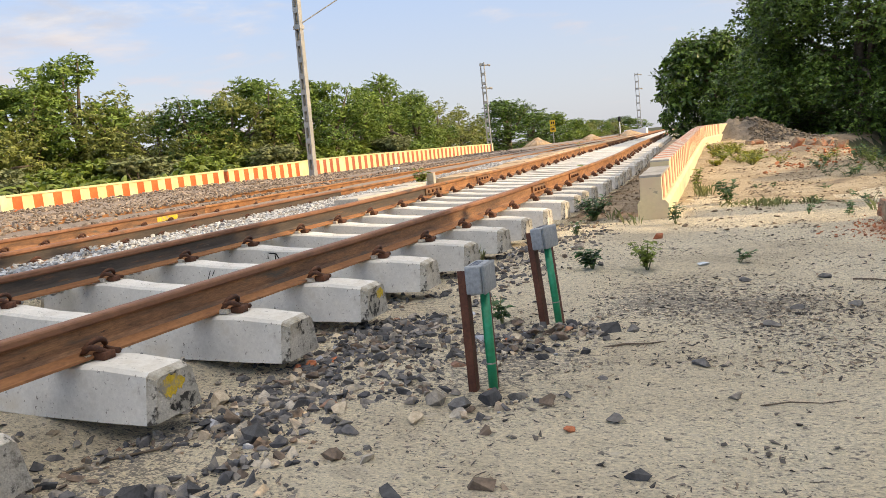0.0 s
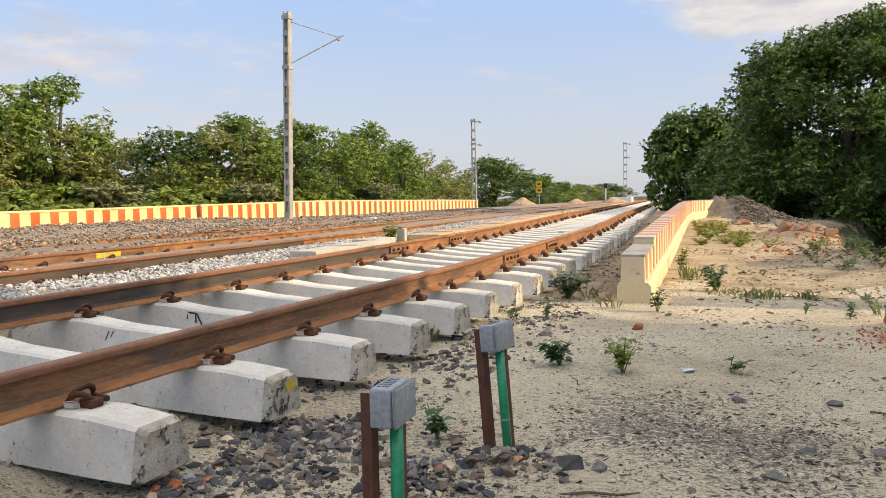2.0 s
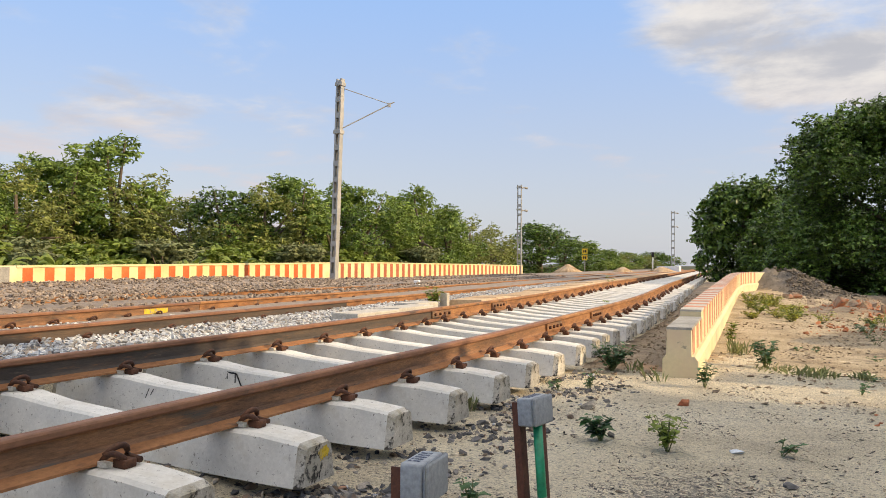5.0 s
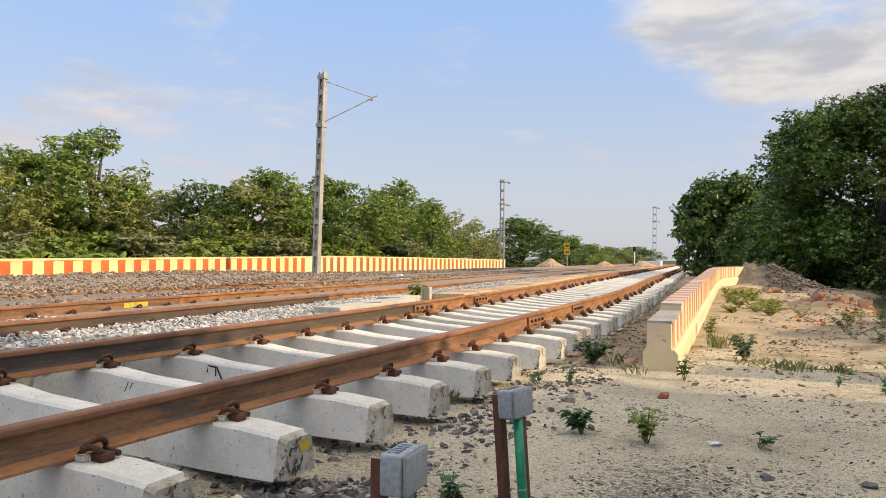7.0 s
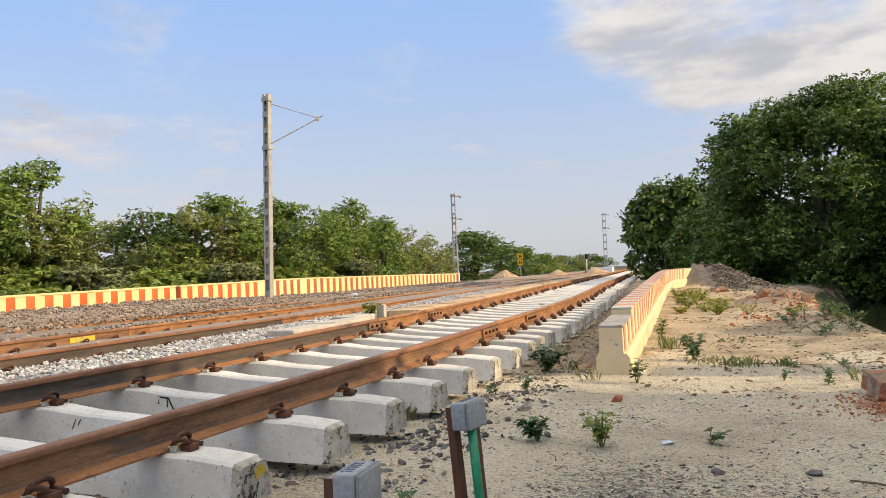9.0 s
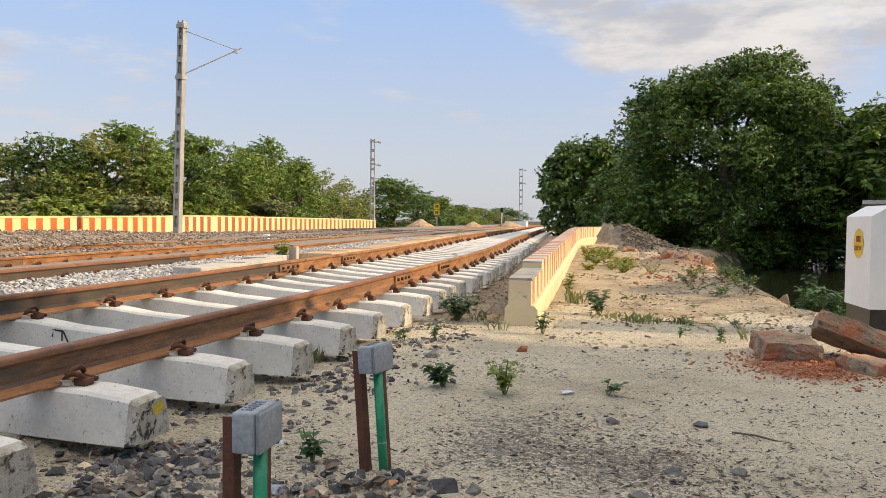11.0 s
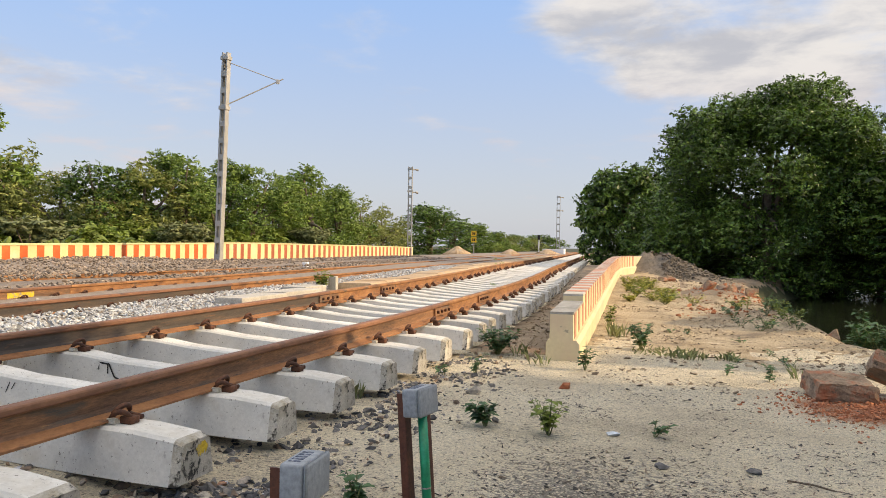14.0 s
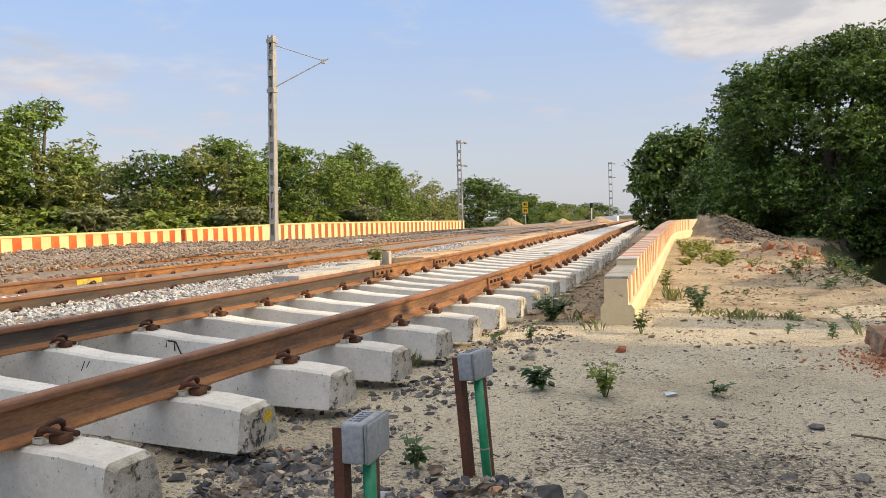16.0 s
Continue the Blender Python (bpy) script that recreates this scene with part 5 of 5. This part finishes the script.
sprout(1.52, 4.35, 0.10, 26, 0.18, LEAF_F, "low creeping green weed beside the sleepers", 0.06)
sprout(2.56, 9.2, 0.34, 45, 0.14, LEAF_D, "yellow-green weed against the low wall", 0.09)
sprout(0.62, 3.05, 0.14, 36, 0.20, LEAF_F, "green weed growing between two sleepers", 0.06)
sprout(-2.22, 9.5, 0.36, 90, 0.22, LEAF_D, "green weed beside a concrete block between the tracks", 0.11)
sprout(-0.25, 14.2, 0.26, 40, 0.25, LEAF_D, "green weed growing between the rails", 0.12)
sprout(-1.62, 13.3, 0.42, 40, 0.25, LEAF_D, "weed growing on the kerb", 0.12)
sprout(-2.4, 24.0, 0.55, 40, 0.35, LEAF_D, "weed growing on the kerb", 0.16)
sprout(4.36, 5.6, 0.13, 16, 0.08, LEAF_F, "tiny green seedling in sand", 0.06)
wr = random.Random(5)
for k in range(34):
    t = k / 33
    x, y = 2.35 + 0.15 * wr.gauss(0, 1) + 1.9 * t * wr.random() + 0.3 * t, 19.5 - 6.0 * t + wr.gauss(0, 0.5)
    sprout(x, y, wr.uniform(0.10, 0.26), 70, 0.26, LEAF_Y if k % 5 else LEAF_D, "yellow-green weeds on the sunlit sand", 0.075)
for k in range(26):
    x, y = wr.uniform(4.4, 5.6), wr.uniform(9.5, 14.5)
    sprout(x, y, wr.uniform(0.14, 0.34), 30, 0.25, LEAF_F if k % 3 else LEAF_D, "green weeds along the edge of the bank", 0.075)
for k in range(14):
    x, y = 5.75 + wr.uniform(-0.25, 0.5), wr.uniform(7.4, 9.8)
    sprout(x, y, wr.uniform(0.3, 0.6), 60, 0.25, LEAF_F, "tall green weeds on the bank beside the pool", 0.12)
for k in range(10):
    sprout(wr.uniform(3.2, 4.6), wr.uniform(4.0, 9.0), wr.uniform(0.05, 0.12), 12, 0.12, LEAF_F, "tiny green seedling in sand", 0.06)


def grass_tuft(x, y, n, height, spread, label):
    vs, fs = [], []
    rng = random.Random(int(x * 100) + 3)
    for _ in range(n):
        a, r = rng.uniform(0, 6.28), spread * math.sqrt(rng.random())
        b = Vector((math.cos(a) * r, math.sin(a) * r, -0.01))
        h = height * rng.uniform(0.5, 1.1)
        bend = Vector((rng.gauss(0, 0.25), rng.gauss(0, 0.25), 1)).normalized()
        c = rng.uniform(0, 6.28)
        w = Vector((math.cos(c), math.sin(c), 0)) * 0.0025
        i = len(vs)
        vs += [tuple(b - w), tuple(b + w), tuple(b + bend * h * 0.6 + w * 0.7), tuple(b + bend * h + Vector((rng.gauss(0, 0.03), rng.gauss(0, 0.03), 0)))]
        fs += [(i, i + 1, i + 2), (i, i + 2, i + 3)]
    ob = from_arrays("grass_tuft", vs, fs, LEAF_E)
    ob.matrix_basis = pose(x, y, ground_z(x, y))
    return tagged(ob, label, "grass", "grass tufts", "stuff")


grass_tuft(3.63, 6.35, 70, 0.13, 0.20, "tuft of thin green grass on sand")
grass_tuft(3.30, 6.7, 90, 0.07, 0.35, "low mat of green grass on sand")
grass_tuft(2.2, 5.35, 12, 0.16, 0.10, "few dry grass blades before the low wall")
grass_tuft(1.95, 5.9, 22, 0.15, 0.18, "dry grass between the sleepers and the low wall")
grass_tuft(4.05, 6.4, 50, 0.10, 0.15, "tuft of thin grass on sand")
grass_tuft(1.20, 3.1, 14, 0.20, 0.05, "thin grass blades against a sleeper")
grass_tuft(4.55, 5.4, 8, 0.2, 0.06, "tall thin grass blades on sand")
grass_tuft(2.75, 8.0, 60, 0.22, 0.12, "grass at the foot of the low wall")


def stick(x, y, length, yaw, r, label):
    bm = bmesh.new()
    add_tube(bm, [(-length / 2, 0, 0), (-length * 0.15, 0.012, 0.006), (length * 0.2, -0.006, 0.004), (length / 2, 0.02, 0.002)], [r, r * 0.9, r * 0.7, r * 0.4], 6)
    ob = finish(bm, "twig", BARK)
    ob.matrix_basis = pose(x, y, ground_z(x, y) + r * 0.8, 0, 0, yaw)
    return tagged(ob, label, "twig", "dry twigs")


stick(2.96, 0.53, 0.30, 18, 0.006, "thin dry twig lying on sand")
stick(3.68, -0.24, 0.30, 12, 0.003, "thin dry twig lying on sand")
stick(3.9, 6.45, 0.9, -3, 0.007, "long dry twig lying on sand")
stick(1.35, -1.1, 0.5, 50, 0.006, "dry twig lying beside a sleeper")
stick(4.2, 2.0, 0.35, -30, 0.006, "dry twig lying on sand")

# ---- marks on the sleepers ----
def mark(sleeper_ob, strokes, mat, label, width=0.008):
    """Hand-drawn strokes on the near side of a sleeper: rows of points (x, up the side from 0 to 1)."""
    bm = bmesh.new()
    for line in strokes:
        for (x0, u0), (x1, u1) in zip(line, line[1:]):
            pts = []
            for x, u in ((x0, u0), (x1, u1)):
                wb, wt = (0.118, 0.086)
                pts.append(Vector((x, -(wb + (wt - wb) * u) - 0.0095, -0.215 + u * 0.185)))
            d = (pts[1] - pts[0]).normalized()
            n = d.cross(Vector((0, 1, 0))).normalized() * width / 2
            vs = [bm.verts.new(p) for p in (pts[0] - n, pts[1] - n, pts[1] + n, pts[0] + n)]
            bm.faces.new(vs)
    return part("scrawl", bm, mat, sleeper_ob, label)


graf = sleepers[ys_index(2.448)]
mark(graf, [[(-0.72, 0.30), (-0.69, 0.98), (-0.60, 0.90), (-0.44, 0.86), (-0.38, 0.40), (-0.27, 0.22), (-0.17, 0.60), (-0.08, 0.42), (-0.02, 0.46)]], INK, "black marker scrawl", 0.013)
mark(graf, [[(-0.70, 0.90), (-0.66, 0.62)]], INK, "black marker stroke", 0.012)
mark(graf, [[(-0.60, 0.90), (-0.59, 0.64)]], INK, "black marker stroke", 0.012)
mark(graf, [[(-0.53, 0.88), (-0.52, 0.62)]], INK, "black marker stroke", 0.012)
mark(graf, [[(-0.45, 0.86), (-0.44, 0.50)]], INK, "black marker stroke", 0.012)
mark(graf, [[(0.03, 0.55), (0.08, 0.80), (0.16, 0.98)]], INK, "black marker stroke", 0.012)
lines = sleepers[ys_index(1.659)]
for stroke in ([(-0.60, 0.5), (-0.58, 0.8)], [(-0.56, 0.45), (-0.55, 0.8)], [(-0.50, 0.5), (-0.48, 0.85)], [(-0.46, 0.62), (-0.44, 0.85)], [(-0.63, 0.05), (-0.62, 0.25)], [(-0.1, 0.2), (0.1, 0.8)]):
    mark(lines, [stroke], INK, "thin black marker line", 0.007)


def end_paint(sleeper_ob, y0, y1, u0, u1, mat, label, jag):
    """A brushed patch on the sleeper's right end face."""
    bm = bmesh.new()
    n = 40
    def edge(u, i, amp):
        return -0.215 + 0.18 * (u + amp * (noise.noise((i * 0.16, jag, 0)) + 0.45 * noise.noise((i * 0.55, jag, 5))))
    mid = (u0 + u1) / 2

    def row(u, shift, amp):
        out = []
        for i in range(n + 1):
            t = i / n
            full = min(1.0, 0.12 + 3.2 * min(t, 1 - t) * (1 + 0.9 * noise.noise((i * 0.4, jag, shift))))
            out.append(bm.verts.new((1.3772, y0 + (y1 - y0) * t, edge(mid + (u - mid) * full, i + shift, amp * full))))
        return out

    lo, hi = row(u0, 0, 0.16), row(u1, 99, 0.07)
    for i in range(n):
        bm.faces.new((lo[i], lo[i + 1], hi[i + 1], hi[i]))
    part("paint_patch", bm, mat, sleeper_ob, label)


end_paint(sleepers[ys_index(0.842)], -0.01, 0.085, 0.58, 0.92, PAINT_Y, "faded yellow paint", 3)
end_paint(sleepers[ys_index(-0.84)], -0.10, 0.05, 0.50, 0.95, PAINT_Y, "bright yellow paint patch", 5)
end_paint(sleepers[ys_index(0.842)], -0.11, 0.03, 0.05, 0.80, TAR, "black tar patch", 7)
end_paint(sleepers[ys_index(-0.84)], -0.05, 0.12, 0.05, 0.42, TAR, "black tar patch", 9)


# ---- rubble and equipment box on the right ----
def rubble_slab(x, y, z, size, rot, mat, label):
    bm = bmesh.new()
    add_box(bm, -size[0] / 2, size[0] / 2, -size[1] / 2, size[1] / 2, -size[2] / 2, size[2] / 2)
    bmesh.ops.subdivide_edges(bm, edges=list(bm.edges), cuts=7, use_grid_fill=True)
    for v in bm.verts:
        k = v.co * 6
        q = Vector((v.co.x / size[0], v.co.y / size[1], v.co.z / size[2])) * 2
        v.co *= 1 - 0.10 * max(0.0, q.length - 1.1)
        v.co += Vector((noise.noise(k * 3.5), noise.noise(k * 3.5 + Vector((5, 0, 0))), noise.noise(k * 3.5 + Vector((0, 5, 0))))) * 0.016
        v.co += Vector((noise.noise(k), noise.noise(k + Vector((9, 0, 0))), noise.noise(k + Vector((0, 9, 0))))) * 0.022
    ob = finish(bm, "rubble_slab", mat)
    ob.matrix_basis = pose(x, y, z, *rot)
    return tagged(ob, label, "rubble", "broken masonry")


rubble_slab(4.75, 4.62, -0.235, (0.47, 0.44, 0.18), (7, 3, 8), RUBBLE, "broken slab of brick and mortar lying on sand")
rubble_slab(5.40, 4.75, -0.185, (0.85, 0.40, 0.17), (-24, 20, -12), RUBBLE, "long tilted slab of old brick masonry")
rubble_slab(5.30, 4.20, -0.29, (0.42, 0.34, 0.12), (6, 5, 40), RUBBLE, "broken lump of brick masonry on sand")
pl = []
rr = random.Random(8)
for _ in range(4200):
    x, y = 4.85 + rr.gauss(0, 0.30), 4.15 + rr.gauss(0, 0.32)
    s = 0.003 + 0.022 * rr.random() ** 6
    pl.append((x, y, ground_z(x, y) + s * 0.3, s))
for hx, hy, w, n in ((4.5, 17.2, 0.9, 420), (4.3, 13.2, 0.7, 120), (5.2, 16.5, 0.7, 220)):
    for _ in range(n):
        x, y = hx + rr.gauss(0, w * 0.6), hy + rr.gauss(0, w)
        s = 0.015 + 0.06 * rr.random() ** 4
        pl.append((x, y, ground_z(x, y) + s * 0.3, s))
scatter("brick_rubble", pl, BRICK_BITS, "crumbled red brick rubble spread on sand", "rubble")
for x, y, s in ((4.25, 17.0, 0.26), (4.7, 16.8, 0.24), (5.1, 16.3, 0.22), (4.5, 16.4, 0.14), (4.9, 17.2, 0.16), (5.6, 9.6, 0.14), (3.3, 23.0, 0.2), (3.1, 21.5, 0.18)):
    loose_stone(x, y, s, RUBBLE, "large lump of broken brick masonry", "rubble lump", 0.8)


def equipment_box(x, y, z, yaw):
    h = holder("equipment_box", pose(x, y, z, 0, 0, yaw), label="white steel trackside equipment box on a grey concrete plinth", category="equipment box")
    bm = bmesh.new()
    add_box(bm, -0.05, 1.05, -0.05, 0.75, -0.25, 0.06, 0.015)
    part("plinth", bm, CAP, h, "grey concrete plinth")
    bm = bmesh.new()
    add_box(bm, 0.015, 0.965, 0.015, 0.685, 0.06, 0.34, 0.004)
    part("base_band", bm, BLACK_PAINT, h, "black painted base")
    bm = bmesh.new()
    rows = []
    for yy in (0.0, 0.70):
        rows.append([bm.verts.new(p) for p in ((0, yy, 0.34), (0.98, yy, 0.34), (0.98, yy, 1.24), (0.80, yy, 1.35), (0.18, yy, 1.35), (0, yy, 1.24))])
    bm.faces.new(rows[0])
    bm.faces.new(rows[1][::-1])
    for k in range(6):
        bm.faces.new((rows[0][k], rows[0][(k + 1) % 6], rows[1][(k + 1) % 6], rows[1][k]))
    body = part("cabinet", bm, WHITE_METAL, h, "white painted steel cabinet")
    bm = bmesh.new()
    add_box(bm, 0.25, 0.93, -0.012, -0.001, 0.42, 1.19, 0.003)
    door = part("door", bm, WHITE_METAL, body)
    bm = bmesh.new()
    add_box(bm, 0.30, 0.33, -0.03, -0.012, 0.80, 0.86, 0.004)
    part("handle", bm, GALV, body)
    bm = bmesh.new()
    bmesh.ops.create_circle(bm, cap_ends=True, segments=28, radius=0.12, matrix=pose(-0.004, 0.33, 0.97, 90, 0, -90) @ Matrix.Diagonal((1.15, 1.25, 1, 1)))
    part("oval_sign", bm, SIGN_YELLOW, body, "yellow oval sign")
    cu = bpy.data.curves.new("lettering", "FONT")
    cu.body, cu.size, cu.align_x, cu.align_y, cu.extrude = "B.BOX", 0.068, "CENTER", "CENTER", 0.001
    cu.materials.append(SIGN_RED)
    tx = new("lettering", cu)
    tx.parent = body
    tx.matrix_basis = pose(-0.007, 0.33, 0.92, 90, 0, -90)
    bm = bmesh.new()
    for k in range(3):
        add_box(bm, -0.0075, -0.0055, 0.275 + k * 0.042, 0.305 + k * 0.042, 0.985, 1.045)
    part("lettering_bars", bm, SIGN_RED, body, "dark red bars of lettering")
    return h


equipment_box(5.72, 5.92, -0.36, 4)

# small brick hut behind the equipment box
hut = holder("brick_hut", pose(7.1, 10.6, -1.62, 0, 0, -14), label="small shaded hut with a sheet roof under the trees", category="hut")
bm = bmesh.new()
add_box(bm, 0.05, 3, 0, 3, 0, 2.75)
part("wall", bm, CAP, hut)
bm = bmesh.new()
add_box(bm, -0.25, 3.4, -0.3, 3.4, 2.72, 2.78, 0, pose(0, 0, 0, -3, 0, 0))
part("roof", bm, GALV, hut, "grey sheet metal roof")

# ---- far things along the line ----
sg = holder("speed_board", pose(-15.5, 70.3, -0.1), label="two yellow square boards on a thin trackside post", category="sign")
bm = bmesh.new()
add_tube(bm, [(0, 0, -0.3), (0, 0, 1.9)], 0.04, 8)
part("post", bm, GALV, sg)
for zz in (1.65, 2.25):
    bm = bmesh.new()
    add_box(bm, -0.26, 0.26, -0.07, -0.045, zz - 0.26, zz + 0.26, 0.005)
    bd = part("board", bm, SIGN_YELLOW, sg, "yellow square board")
    bm = bmesh.new()
    add_box(bm, -0.14, -0.02, -0.074, -0.0715, zz - 0.12, zz + 0.12)
    add_box(bm, 0.04, 0.16, -0.074, -0.0715, zz - 0.12, zz + 0.12)
    part("lettering_bars", bm, INK, bd, "dark bars of lettering")
bm = bmesh.new()
add_box(bm, -1.3, 1.3, -0.8, 0.8, -0.3, 0.75, 0.02, pose(-10.9, 91.7, 0))
tagged(finish(bm, "white_hut", WHITE_METAL), "small white cabin far along the line", "cabin")
sp = holder("signal_post", pose(-15.3, 106.2, 0), label="far railway signal on a thin post", category="signal")
bm = bmesh.new()
add_tube(bm, [(0, 0, -0.3), (0, 0, 2.2)], 0.07, 8)
part("post", bm, WHITE_METAL, sp)
bm = bmesh.new()
add_box(bm, -0.18, 0.18, -0.15, 0.15, 2.0, 2.7, 0.04)
part("signal_head", bm, INK, sp, "black signal head")
for x, y, r, hh, mat, lab in ((-18.4, 74.7, 1.9, 1.0, KERB, "heap of pale sand beside the far tracks"), (-12.6, 74, 1.6, 0.8, KERB, "heap of orange soil beside the far tracks"), (-10.5, 84, 2.2, 0.8, KERB, "long heap of spoil beside the far tracks")):
    bm = bmesh.new()
    bmesh.ops.create_cone(bm, cap_ends=True, segments=24, radius1=r, radius2=0.12, depth=hh, matrix=pose(x, y, hh / 2 - 0.12))
    bmesh.ops.subdivide_edges(bm, edges=list(bm.edges), cuts=3)
    for v in bm.verts:
        v.co += Vector((0, 0, 0.12 * noise.noise(v.co * 1.4)))
    tagged(finish(bm, "soil_mound", mat, smooth_faces=True), lab, "mound", "mounds by the line")
bm = bmesh.new()
add_box(bm, -0.07, 0.07, -0.07, 0.07, -0.1, 0.27, 0.015, pose(-2.12, 9.75, 0.05, 0, 0, 8))
tagged(finish(bm, "marker_stone", CAP_PALE), "small pale concrete marker block beside the rail", "marker block")
bm = bmesh.new()
add_box(bm, -0.09, 0.09, -0.08, 0.08, 0.0, 0.30, 0.02, pose(-7.6, 19.4, 0.0, 0, 0, 8))
tagged(finish(bm, "marker_stone", WHITE_METAL), "small white block on the ballast", "marker block")
tv, tf = stone_templates(srng, 1, 0.4)[0]
bag = from_arrays("plastic_scrap", (tv * 0.05).tolist(), tf, PLASTIC)
bag.matrix_basis = pose(3.12, 2.75, ground_z(3.12, 2.75) + 0.01)
tagged(bag, "scrap of pale blue plastic lying on sand", "litter")
# yellow paint on a rail of the second track
bm = bmesh.new()
add_box(bm, 0.010, 0.0125, -0.24, 0.24, 0.045, 0.115)
py = finish(bm, "painted_patch", PAINT_Y)
py.matrix_basis = pose(centre_b(5.95) - 0.874, 5.95, 0.036, 0, 0, 4.6)
tagged(py, "yellow paint patch on the web of a rail", "paint mark")
